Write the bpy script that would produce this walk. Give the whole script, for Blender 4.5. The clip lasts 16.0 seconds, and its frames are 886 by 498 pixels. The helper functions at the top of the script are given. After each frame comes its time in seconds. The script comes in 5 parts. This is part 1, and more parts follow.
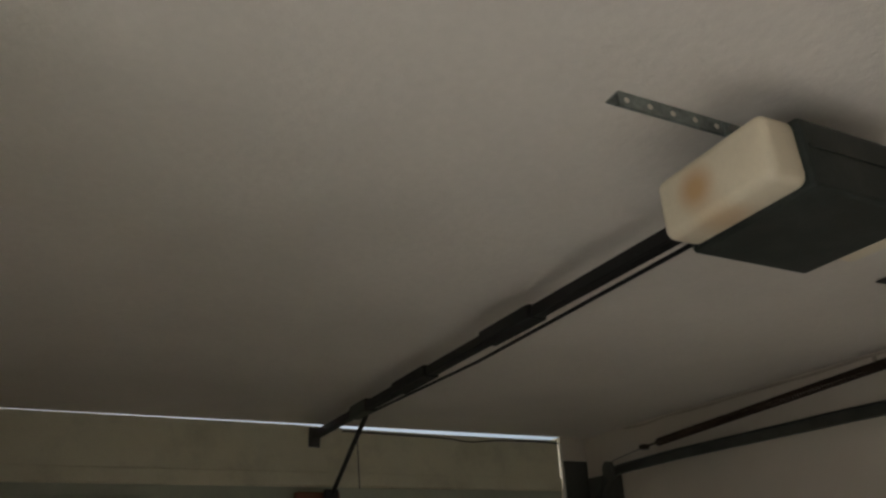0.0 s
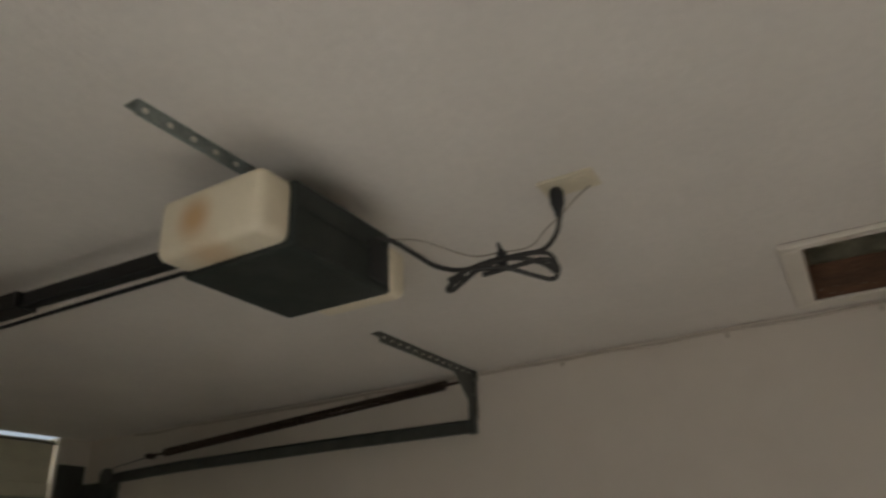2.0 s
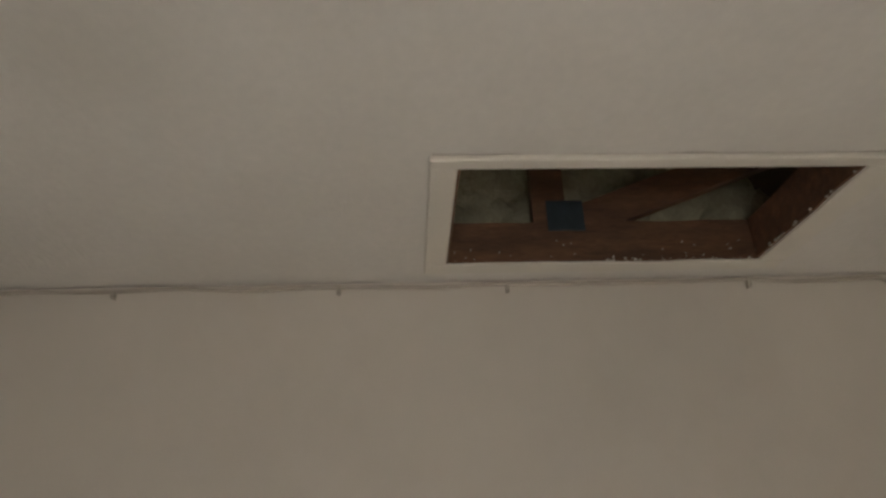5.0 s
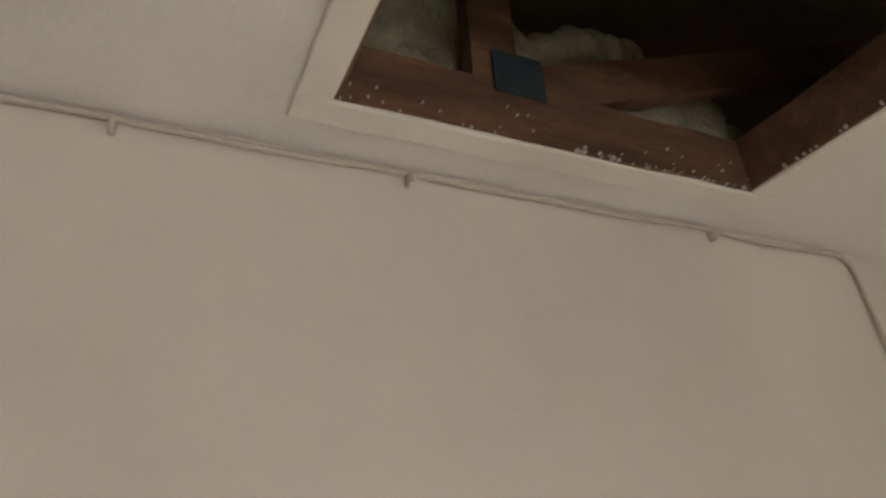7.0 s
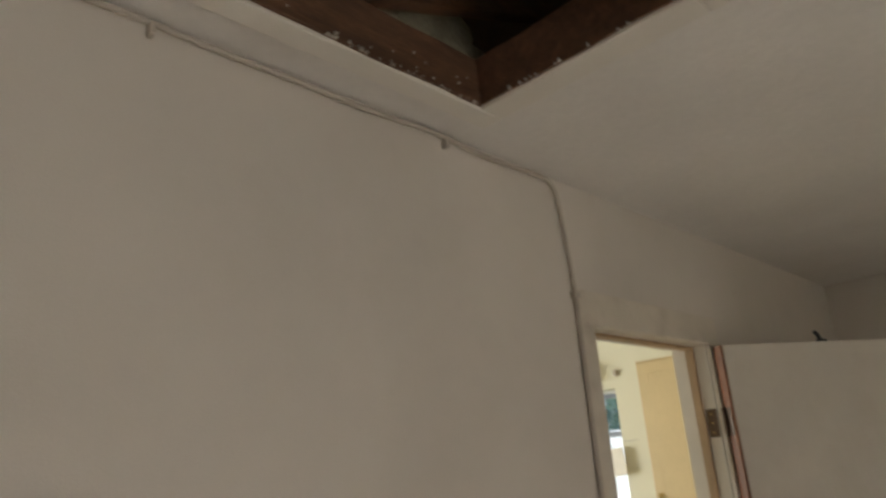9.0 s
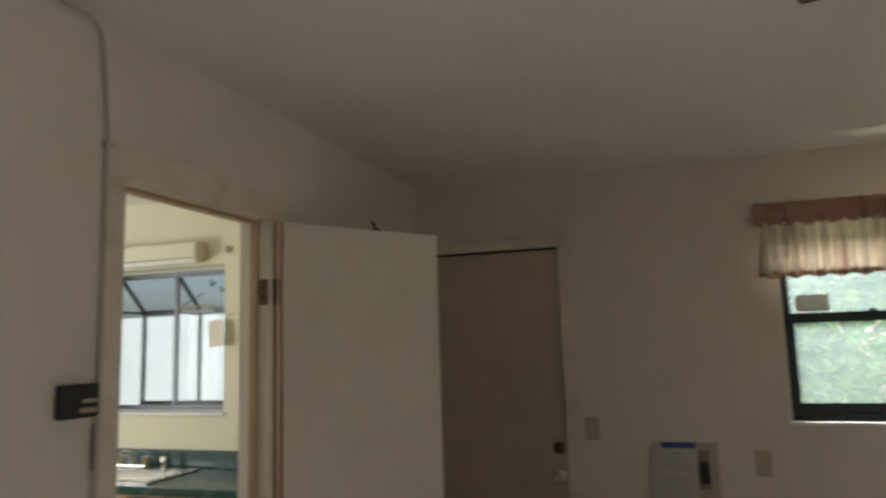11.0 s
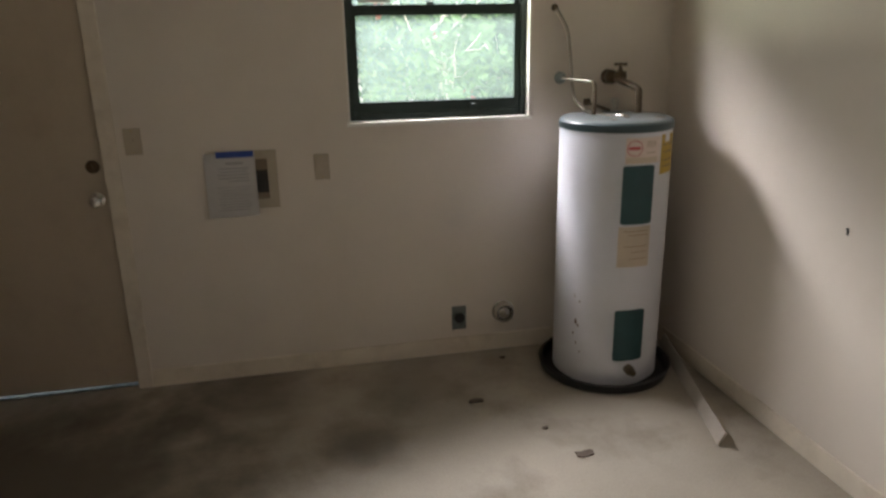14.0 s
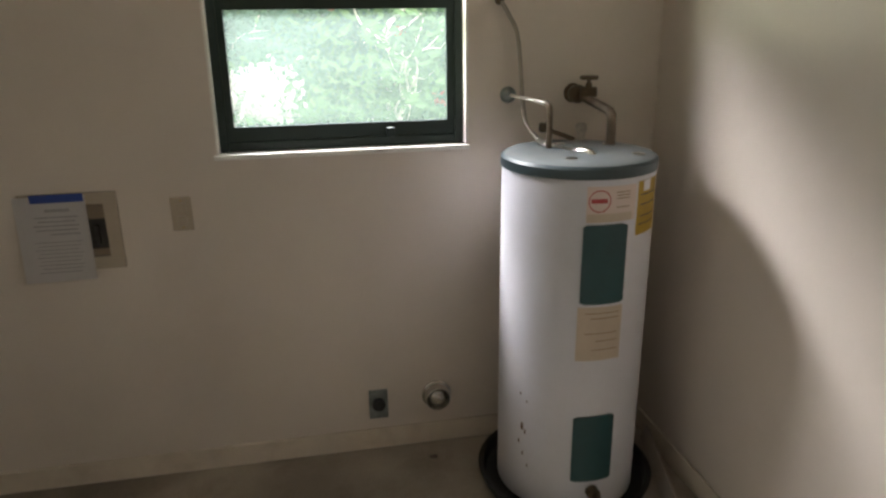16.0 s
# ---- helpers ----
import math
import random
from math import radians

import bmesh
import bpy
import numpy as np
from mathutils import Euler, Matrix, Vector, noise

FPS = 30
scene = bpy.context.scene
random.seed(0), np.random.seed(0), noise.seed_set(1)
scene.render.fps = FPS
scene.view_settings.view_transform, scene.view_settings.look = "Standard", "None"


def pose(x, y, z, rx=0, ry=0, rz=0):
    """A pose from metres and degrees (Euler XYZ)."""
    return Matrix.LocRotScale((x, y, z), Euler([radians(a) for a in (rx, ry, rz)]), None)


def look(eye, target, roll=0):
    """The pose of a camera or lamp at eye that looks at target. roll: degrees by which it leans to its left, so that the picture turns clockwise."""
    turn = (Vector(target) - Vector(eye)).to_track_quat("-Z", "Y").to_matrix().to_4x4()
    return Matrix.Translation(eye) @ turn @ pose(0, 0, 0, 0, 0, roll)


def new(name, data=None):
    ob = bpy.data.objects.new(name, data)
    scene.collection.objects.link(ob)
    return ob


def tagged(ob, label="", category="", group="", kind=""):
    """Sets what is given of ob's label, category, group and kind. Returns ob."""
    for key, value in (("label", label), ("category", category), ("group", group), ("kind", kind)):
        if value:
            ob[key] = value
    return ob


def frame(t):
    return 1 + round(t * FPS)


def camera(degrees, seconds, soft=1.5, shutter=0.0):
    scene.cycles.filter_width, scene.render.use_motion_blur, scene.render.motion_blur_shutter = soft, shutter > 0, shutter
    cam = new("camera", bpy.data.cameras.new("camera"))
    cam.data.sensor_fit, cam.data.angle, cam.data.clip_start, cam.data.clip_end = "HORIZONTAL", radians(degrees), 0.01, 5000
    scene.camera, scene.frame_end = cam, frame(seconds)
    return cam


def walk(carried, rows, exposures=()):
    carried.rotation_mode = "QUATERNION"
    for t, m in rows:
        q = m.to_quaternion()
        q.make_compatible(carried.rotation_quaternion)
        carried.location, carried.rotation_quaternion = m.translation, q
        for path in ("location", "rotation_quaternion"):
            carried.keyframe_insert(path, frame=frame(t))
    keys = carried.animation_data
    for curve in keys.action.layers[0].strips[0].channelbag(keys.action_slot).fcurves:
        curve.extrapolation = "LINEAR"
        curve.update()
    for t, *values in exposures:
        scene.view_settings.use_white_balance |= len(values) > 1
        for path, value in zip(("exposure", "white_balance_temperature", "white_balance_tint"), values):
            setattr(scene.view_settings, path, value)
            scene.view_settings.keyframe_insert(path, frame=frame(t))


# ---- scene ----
cam = camera(65.0, 16.0, soft=2.5, shutter=0.4)
PATH = [
    (0, (-2.64, 3.724, 1.713), (-1.861, 5.361, 2.559), -2.0),
    (0.5, (-2.621, 3.743, 1.714), (-1.762, 5.344, 2.551), -2.1),
    (1, (-2.584, 3.743, 1.713), (-1.461, 5.174, 2.545), -2.4),
    (1.5, (-2.546, 3.69, 1.725), (-1.161, 4.873, 2.55), -2.4),
    (2, (-2.526, 3.59, 1.739), (-0.929, 4.474, 2.556), -2.6),
    (2.5, (-2.495, 3.499, 1.749), (-0.753, 4.05, 2.563), -2.6),
    (3, (-2.453, 3.434, 1.749), (-0.633, 3.643, 2.552), -2.2),
    (3.5, (-2.409, 3.447, 1.727), (-0.583, 3.415, 2.542), -2.2),
    (4, (-2.32, 3.582, 1.722), (-0.496, 3.519, 2.539), -2.2),
    (4.5, (-2.126, 3.668, 1.722), (-0.3, 3.596, 2.533), -2.0),
    (5, (-1.826, 3.686, 1.739), (0.003, 3.579, 2.543), -2.2),
    (7.5, (-0.856, 3.845, 1.773), (0.638, 2.853, 2.658), -3.8),
    (8, (-0.815, 3.87, 1.763), (0.568, 2.701, 2.612), -3.5),
    (10.3, (-1.361, 3.643, 1.594), (-0.22, 2.023, 1.864), -2.0),
    (10.5, (-1.37, 3.635, 1.594), (-0.361, 1.93, 1.864), -1.9),
    (11, (-1.377, 3.615, 1.578), (-0.736, 1.74, 1.846), -1.7),
    (11.5, (-1.416, 3.581, 1.579), (-1.135, 1.618, 1.838), -1.5),
    (12, (-1.45, 3.54, 1.566), (-1.572, 1.56, 1.824), -1.3),
    (12.5, (-1.472, 3.532, 1.582), (-1.825, 1.58, 1.844), -1.2),
    (13, (-1.459, 3.512, 1.579), (-1.856, 1.559, 1.748), -1.2),
    (13.5, (-1.489, 3.352, 1.561), (-1.895, 1.413, 1.286), -0.9),
    (14, (-1.567, 3.129, 1.547), (-1.959, 1.261, 0.953), -1.1),
    (14.5, (-1.719, 2.928, 1.56), (-2.121, 1.087, 0.888), -0.8),
    (15, (-1.918, 2.759, 1.592), (-2.308, 0.912, 0.931), -0.9),
    (15.5, (-2.042, 2.574, 1.583), (-2.405, 0.715, 0.94), -0.9),
    (16, (-2.094, 2.359, 1.581), (-2.461, 0.494, 0.958), -0.7),
]
EXPOSURES = [(0, -0.4), (2, -0.4), (4, -0.2), (5, 0.05), (7.5, 0.75), (8.2, 0.6), (10.3, -0.25), (11.5, -0.2), (12.5, -0.1), (14.5, 0.15), (16, 0.2)]
walk(cam, [(t, look(eye, target, roll)) for t, eye, target, roll in PATH], EXPOSURES)

# ---- world, sun and large lights ----
world = bpy.data.worlds.new("world")
scene.world = world
world.use_nodes = True
wn = world.node_tree
wn.nodes.clear()
sky = wn.nodes.new("ShaderNodeTexSky")
sky.sky_type = "NISHITA"
sky.sun_disc = False
sky.sun_elevation = radians(50)
sky.sun_rotation = radians(333)
sky.dust_density = 4.0
bg = wn.nodes.new("ShaderNodeBackground")
bg.inputs["Strength"].default_value = 0.15
wo = wn.nodes.new("ShaderNodeOutputWorld")
wn.links.new(sky.outputs[0], bg.inputs[0])
wn.links.new(bg.outputs[0], wo.inputs[0])


def area_lamp(name, eye, target, sx, sy, watts, colour):
    data = bpy.data.lights.new(name, "AREA")
    data.shape, data.size, data.size_y = "RECTANGLE", sx, sy
    data.energy, data.color = watts, colour
    ob = new(name, data)
    ob.matrix_world = look(eye, target)
    return ob


sun_data = bpy.data.lights.new("sun", "SUN")
sun_data.energy, sun_data.angle, sun_data.color = 5.0, radians(3), (1.0, 0.96, 0.9)
sun = new("sun", sun_data)
sun.matrix_world = look((0, 0, 0), (0.28, -0.56, -0.75))

# lamps at the windows that stand in for sky and lawn light
area_lamp("window_skylight", (-1.90, -1.05, 2.66), (-2.5, 0.6, 0.95), 2.4, 0.45, 285, (0.98, 0.955, 0.985))
area_lamp("lawn_bounce_light", (-1.25, -0.75, 0.85), (-3.2, 1.3, 2.2), 1.3, 0.5, 84, (0.92, 1.0, 0.79))
side_light = area_lamp("side_window_skylight", (-3.56, 3.7, 1.70), (-2.15, 3.75, 0.0), 1.1, 0.9, 52, (0.84, 0.93, 1.0))
side_bounce = area_lamp("side_lawn_bounce_light", (-3.62, 3.7, 1.20), (-1.3, 3.66, 2.44), 1.1, 0.6, 7, (1.0, 0.97, 0.97))
side_bounce.data.spread = radians(110)
side_light.data.spread = radians(72)
# fill lamp in an unseen opening, added to brighten the kitchen
area_lamp("kitchen_fill_lamp", (3.13, 2.0, 1.5), (1.0, 1.2, 1.3), 1.5, 1.1, 44, (0.98, 1.0, 0.98))

# ---- materials ----
def mat(name, base, rough=0.6, metal=0.0, var=0.12, scale=3.0, grain=150.0, bump=0.1, dirt=None, dirt_scale=2.0, dirt_amount=0.35, stretch=(1, 1, 1), spec=0.5, rand=0.0):
    m = bpy.data.materials.new(name)
    m.use_nodes = True
    nt = m.node_tree
    n, l = nt.nodes, nt.links
    b = n["Principled BSDF"]
    b.inputs["Roughness"].default_value = rough
    b.inputs["Metallic"].default_value = metal
    b.inputs["Specular IOR Level"].default_value = spec
    tc = n.new("ShaderNodeTexCoord")
    mp = n.new("ShaderNodeMapping")
    mp.inputs["Scale"].default_value = stretch
    l.new(tc.outputs["Object"], mp.inputs["Vector"])

    def tex(s, detail, r=0.6):
        t = n.new("ShaderNodeTexNoise")
        t.inputs["Scale"].default_value, t.inputs["Detail"].default_value, t.inputs["Roughness"].default_value = s, detail, r
        l.new(mp.outputs["Vector"], t.inputs["Vector"])
        return t

    def mix(kind, fac, a, c):
        x = n.new("ShaderNodeMix")
        x.data_type, x.blend_type = "RGBA", kind
        for key, v in ((0, fac), (6, a), (7, c)):
            if hasattr(v, "links"):
                l.new(v, x.inputs[key])
            else:
                x.inputs[key].default_value = v
        return x.outputs[2]

    big, fine = tex(scale, 5), tex(grain, 3)
    r1 = n.new("ShaderNodeMapRange")
    r1.inputs["From Min"].default_value, r1.inputs["From Max"].default_value = 0.3, 0.7
    r1.inputs["To Min"].default_value, r1.inputs["To Max"].default_value = 1 - var, 1 + var
    l.new(big.outputs["Fac"], r1.inputs["Value"])
    r2 = n.new("ShaderNodeMapRange")
    r2.inputs["From Min"].default_value, r2.inputs["From Max"].default_value = 0.3, 0.7
    r2.inputs["To Min"].default_value, r2.inputs["To Max"].default_value = 1 - var * 0.5, 1 + var * 0.5
    l.new(fine.outputs["Fac"], r2.inputs["Value"])
    mu = n.new("ShaderNodeMath")
    mu.operation = "MULTIPLY"
    l.new(r1.outputs[0], mu.inputs[0])
    l.new(r2.outputs[0], mu.inputs[1])
    factor = mu.outputs[0]
    if rand:
        oi = n.new("ShaderNodeObjectInfo")
        r3 = n.new("ShaderNodeMapRange")
        r3.inputs["To Min"].default_value, r3.inputs["To Max"].default_value = 1 - rand, 1 + rand
        l.new(oi.outputs["Random"], r3.inputs["Value"])
        m2 = n.new("ShaderNodeMath")
        m2.operation = "MULTIPLY"
        l.new(factor, m2.inputs[0])
        l.new(r3.outputs[0], m2.inputs[1])
        factor = m2.outputs[0]
    comb = n.new("ShaderNodeCombineColor")
    for i in range(3):
        l.new(factor, comb.inputs[i])
    col = mix("MULTIPLY", 1.0, (*base, 1), comb.outputs[0])
    if dirt:
        d = tex(dirt_scale, 8, 0.65)
        rr = n.new("ShaderNodeMapRange")
        rr.inputs["From Min"].default_value, rr.inputs["From Max"].default_value = 0.5, 0.72
        rr.inputs["To Max"].default_value = dirt_amount
        l.new(d.outputs["Fac"], rr.inputs["Value"])
        col = mix("MIX", rr.outputs[0], col, (*dirt, 1))
    l.new(col, b.inputs["Base Color"])
    rv = n.new("ShaderNodeMapRange")
    rv.inputs["To Min"].default_value, rv.inputs["To Max"].default_value = max(0.03, rough - 0.12), min(1, rough + 0.12)
    l.new(big.outputs["Fac"], rv.inputs["Value"])
    l.new(rv.outputs[0], b.inputs["Roughness"])
    if bump:
        bp = n.new("ShaderNodeBump")
        bp.inputs["Strength"].default_value, bp.inputs["Distance"].default_value = bump, 0.01
        l.new(fine.outputs["Fac"], bp.inputs["Height"])
        l.new(bp.outputs["Normal"], b.inputs["Normal"])
    return m


def glass_mat(name, colour=(1, 1, 1), rough=0.0, dust_haze=0.02):
    m = bpy.data.materials.new(name)
    m.use_nodes = True
    nt = m.node_tree
    n, l = nt.nodes, nt.links
    n.remove(n["Principled BSDF"])
    tr, gl = n.new("ShaderNodeBsdfTransparent"), n.new("ShaderNodeBsdfGlossy")
    tr.inputs["Color"].default_value = (*colour, 1)
    gl.inputs["Roughness"].default_value = max(rough, 0.02)
    ms, fr = n.new("ShaderNodeMixShader"), n.new("ShaderNodeLayerWeight")
    pw, ma = n.new("ShaderNodeMath"), n.new("ShaderNodeMath")
    pw.operation, ma.operation = "POWER", "MULTIPLY_ADD"
    pw.inputs[1].default_value = 5
    ma.inputs[1].default_value, ma.inputs[2].default_value = 0.9, 0.012
    l.new(fr.outputs["Facing"], pw.inputs[0])
    l.new(pw.outputs[0], ma.inputs[0])
    l.new(ma.outputs[0], ms.inputs[0])
    dusty, tl = n.new("ShaderNodeMixShader"), n.new("ShaderNodeBsdfTranslucent")
    # mint film of dust; its pale haze also imitates the garden's glare
    tl.inputs["Color"].default_value = (0.74, 0.93, 0.86, 1)
    speck = n.new("ShaderNodeTexNoise")
    speck.inputs["Scale"].default_value = 5
    sr = n.new("ShaderNodeMapRange")
    sr.inputs["To Min"].default_value, sr.inputs["To Max"].default_value = dust_haze * 0.6, dust_haze * 1.4
    l.new(speck.outputs["Fac"], sr.inputs["Value"])
    l.new(sr.outputs[0], dusty.inputs[0])
    l.new(tr.outputs[0], dusty.inputs[1])
    l.new(tl.outputs[0], dusty.inputs[2])
    l.new(dusty.outputs[0], ms.inputs[1])
    l.new(gl.outputs[0], ms.inputs[2])
    l.new(ms.outputs[0], n["Material Output"].inputs["Surface"])
    return m


def leaf_mat(name, base, through_amount=0.45):
    m = mat(name, base, 0.55, 0, 0.35, 1.2, 30, 0, spec=0.3)
    nt = m.node_tree
    n, l = nt.nodes, nt.links
    b = n["Principled BSDF"]
    tl, ms = n.new("ShaderNodeBsdfTranslucent"), n.new("ShaderNodeMixShader")
    ms.inputs[0].default_value = through_amount
    l.new(b.inputs["Base Color"].links[0].from_socket, tl.inputs["Color"])
    l.new(b.outputs[0], ms.inputs[1])
    l.new(tl.outputs[0], ms.inputs[2])
    l.new(ms.outputs[0], n["Material Output"].inputs["Surface"])
    return m


M_WALL = mat("cream_wall_paint", (0.68, 0.607, 0.535), 0.75, 0, 0.045, 1.3, 260, 0.12, dirt=(0.45, 0.38, 0.30), dirt_scale=1.6, dirt_amount=0.16)
M_CEIL = mat("textured_ceiling_paint", (0.735, 0.68, 0.625), 0.85, 0, 0.05, 2.0, 45, 0.17, dirt=(0.5, 0.45, 0.38), dirt_scale=1.1, dirt_amount=0.12)

def trowel(m):
    """Adds faint ridges of skip-trowel plaster to a paint."""
    nt = m.node_tree
    n, l = nt.nodes, nt.links
    b = n["Principled BSDF"]
    old = b.inputs["Normal"].links[0].from_socket
    tc, mp = n.new("ShaderNodeTexCoord"), n.new("ShaderNodeMapping")
    mp.inputs["Scale"].default_value = (1, 3.2, 1)
    mp.inputs["Rotation"].default_value = (0, 0, radians(24))
    l.new(tc.outputs["Object"], mp.inputs["Vector"])
    ridge, where, k, mu = n.new("ShaderNodeTexNoise"), n.new("ShaderNodeTexNoise"), n.new("ShaderNodeMapRange"), n.new("ShaderNodeMath")
    ridge.inputs["Scale"].default_value, ridge.inputs["Detail"].default_value, ridge.inputs["Distortion"].default_value = 16, 4, 1.2
    where.inputs["Scale"].default_value, where.inputs["Detail"].default_value = 2.6, 3
    l.new(mp.outputs["Vector"], ridge.inputs["Vector"])
    l.new(tc.outputs["Object"], where.inputs["Vector"])
    k.inputs["From Min"].default_value, k.inputs["From Max"].default_value = 0.5, 0.68
    l.new(where.outputs["Fac"], k.inputs["Value"])
    mu.operation = "MULTIPLY"
    l.new(ridge.outputs["Fac"], mu.inputs[0])
    l.new(k.outputs[0], mu.inputs[1])
    bp = n.new("ShaderNodeBump")
    bp.inputs["Strength"].default_value, bp.inputs["Distance"].default_value = 0.45, 0.006
    l.new(mu.outputs[0], bp.inputs["Height"])
    l.new(old, bp.inputs["Normal"])
    l.new(bp.outputs["Normal"], b.inputs["Normal"])


trowel(M_CEIL)
M_TRIM = mat("cream_trim_paint", (0.68, 0.60, 0.50), 0.5, 0, 0.06, 5, 200, 0.08, dirt=(0.3, 0.22, 0.15), dirt_scale=6, dirt_amount=0.3)
M_HATCHTRIM = mat("white_trim_paint", (0.71, 0.645, 0.565), 0.5, 0, 0.05, 5, 200, 0.08)
M_FLOOR = mat("stained_concrete", (0.35, 0.305, 0.25), 0.75, 0, 0.16, 1.4, 120, 0.3, dirt=(0.11, 0.085, 0.06), dirt_scale=1.9, dirt_amount=0.6)
M_KWALL = mat("yellow_cream_kitchen_paint", (0.76, 0.71, 0.54), 0.7, 0, 0.03, 2, 200, 0.05)
M_KCEIL = mat("white_kitchen_ceiling", (0.82, 0.80, 0.74), 0.8, 0, 0.03, 2, 80, 0.2)
M_KFLOOR = mat("kitchen_vinyl", (0.45, 0.38, 0.28), 0.4, 0, 0.1, 4, 60, 0.05)
M_DOORW = mat("white_door_paint", (0.67, 0.605, 0.53), 0.45, 0, 0.04, 2, 180, 0.06, dirt=(0.4, 0.32, 0.24), dirt_scale=3, dirt_amount=0.18)
M_DOORT = mat("tan_door_paint", (0.50, 0.41, 0.31), 0.5, 0, 0.05, 2, 180, 0.06, dirt=(0.25, 0.18, 0.12), dirt_scale=3, dirt_amount=0.25)
M_EDGE = mat("bare_reddish_wood", (0.26, 0.11, 0.05), 0.6, 0, 0.25, 8, 90, 0.2, stretch=(3, 3, 0.5))
M_JAMB = mat("unpainted_jamb", (0.42, 0.28, 0.16), 0.6, 0, 0.2, 8, 90, 0.1, stretch=(3, 3, 0.4))
M_BRASS = mat("aged_brass", (0.55, 0.38, 0.16), 0.35, 1, 0.15, 20, 200, 0.05)
M_DKBRASS = mat("dark_bronze", (0.10, 0.07, 0.045), 0.45, 0.8, 0.2, 20, 200, 0.05)
M_HINGE = mat("brown_painted_hinge", (0.12, 0.075, 0.045), 0.5, 0.4, 0.25, 25, 200, 0.05)
M_FRAME = mat("dark_green_aluminium", (0.018, 0.03, 0.026), 0.4, 0.3, 0.15, 8, 200, 0.04)
M_KFRAME = mat("grey_aluminium", (0.16, 0.17, 0.18), 0.4, 0.5, 0.1, 8, 200, 0.04)
M_GLASS = glass_mat("dusty_hazy_window_glass", dust_haze=0.05)
# heavier haze, put in to lighten the dark sky panes
M_KGLASS = glass_mat("kitchen_window_glass", dust_haze=0.12)
M_PANEPATCH = mat("faded_grey_patch", (0.34, 0.40, 0.38), 0.6, 0, 0.12, 40, 150, 0.0, stretch=(0.2, 1, 3))
M_SILL = mat("white_sill_paint", (0.80, 0.77, 0.72), 0.5, 0, 0.05, 8, 200, 0.06)
M_PLATE = mat("ivory_plastic", (0.44, 0.37, 0.28), 0.4, 0, 0.05, 10, 200, 0.02)
M_ALMOND = mat("almond_plastic", (0.63, 0.55, 0.41), 0.4, 0, 0.05, 10, 200, 0.02)
M_BLACK = mat("black_plastic", (0.015, 0.015, 0.016), 0.45, 0, 0.2, 10, 200, 0.05)
M_CORD = mat("black_rubber_cord", (0.022, 0.02, 0.018), 0.55, 0, 0.2, 10, 200, 0.05)
M_WIRE = mat("thin_pale_wire", (0.30, 0.26, 0.21), 0.6, 0, 0.1, 10, 200, 0.0)
M_CABLE = mat("painted_cable", (0.50, 0.43, 0.36), 0.6, 0, 0.1, 10, 200, 0.03)
M_OPENER = mat("dark_painted_steel", (0.02, 0.025, 0.022), 0.5, 0.0, 0.2, 6, 150, 0.06, dirt=(0.10, 0.10, 0.085), dirt_scale=7, dirt_amount=0.25, spec=0.3)
M_GALV = mat("galvanised_steel", (0.26, 0.29, 0.28), 0.45, 0.7, 0.3, 25, 120, 0.1, dirt=(0.06, 0.07, 0.065), dirt_scale=18, dirt_amount=0.6)
M_TRACK = mat("dull_zinc_track", (0.095, 0.097, 0.085), 0.55, 0.4, 0.2, 10, 120, 0.08)
M_RAIL = mat("black_rail_steel", (0.02, 0.02, 0.02), 0.5, 0.4, 0.2, 10, 120, 0.06)
M_SPRING = mat("rusty_spring_steel", (0.06, 0.04, 0.028), 0.55, 0.6, 0.3, 20, 120, 0.1)
M_GDOOR = mat("grey_green_door_steel", (0.42, 0.44, 0.36), 0.5, 0.1, 0.08, 4, 120, 0.06)
M_HEADER = mat("cream_header_board", (0.74, 0.70, 0.55), 0.6, 0, 0.07, 3, 150, 0.08, dirt=(0.25, 0.22, 0.15), dirt_scale=4, dirt_amount=0.3)
M_REDWOOD = mat("red_brown_wood_block", (0.16, 0.06, 0.035), 0.6, 0, 0.2, 10, 120, 0.1)
M_RAFTER = mat("old_red_brown_timber", (0.155, 0.073, 0.036), 0.7, 0, 0.4, 7, 60, 0.4, dirt=(0.05, 0.025, 0.015), dirt_scale=9, dirt_amount=0.7, stretch=(3, 0.6, 3))
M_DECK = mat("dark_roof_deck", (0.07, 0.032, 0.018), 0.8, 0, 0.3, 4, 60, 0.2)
M_INSUL = mat("yellow_grey_insulation", (0.34, 0.30, 0.20), 0.95, 0, 0.25, 14, 90, 0.8)
M_GUSSET = mat("blue_grey_gusset_plate", (0.045, 0.058, 0.066), 0.5, 0.3, 0.2, 20, 200, 0.1)
M_PLASTER = mat("plaster_crumbs", (0.52, 0.47, 0.40), 0.9, 0, 0.1, 30, 200, 0.2)
M_TANK = mat("white_tank_enamel", (0.66, 0.66, 0.71), 0.45, 0, 0.03, 4, 150, 0.02, dirt=(0.45, 0.40, 0.34), dirt_scale=5, dirt_amount=0.14)
M_TANKTOP = mat("grey_tank_lid", (0.17, 0.19, 0.195), 0.6, 0.1, 0.08, 9, 150, 0.05, dirt=(0.2, 0.2, 0.19), dirt_scale=14, dirt_amount=0.75)
M_RIM = mat("dark_blue_grey_rim", (0.05, 0.075, 0.085), 0.4, 0, 0.1, 9, 150, 0.03)
M_TEAL = mat("dark_teal_plastic", (0.012, 0.055, 0.06), 0.4, 0, 0.12, 9, 150, 0.03)
M_LABELT = mat("tan_paper_label", (0.55, 0.46, 0.36), 0.6, 0, 0.06, 12, 150, 0.02)
M_LABELW = mat("white_pink_label", (0.66, 0.55, 0.50), 0.5, 0, 0.06, 12, 150, 0.02)
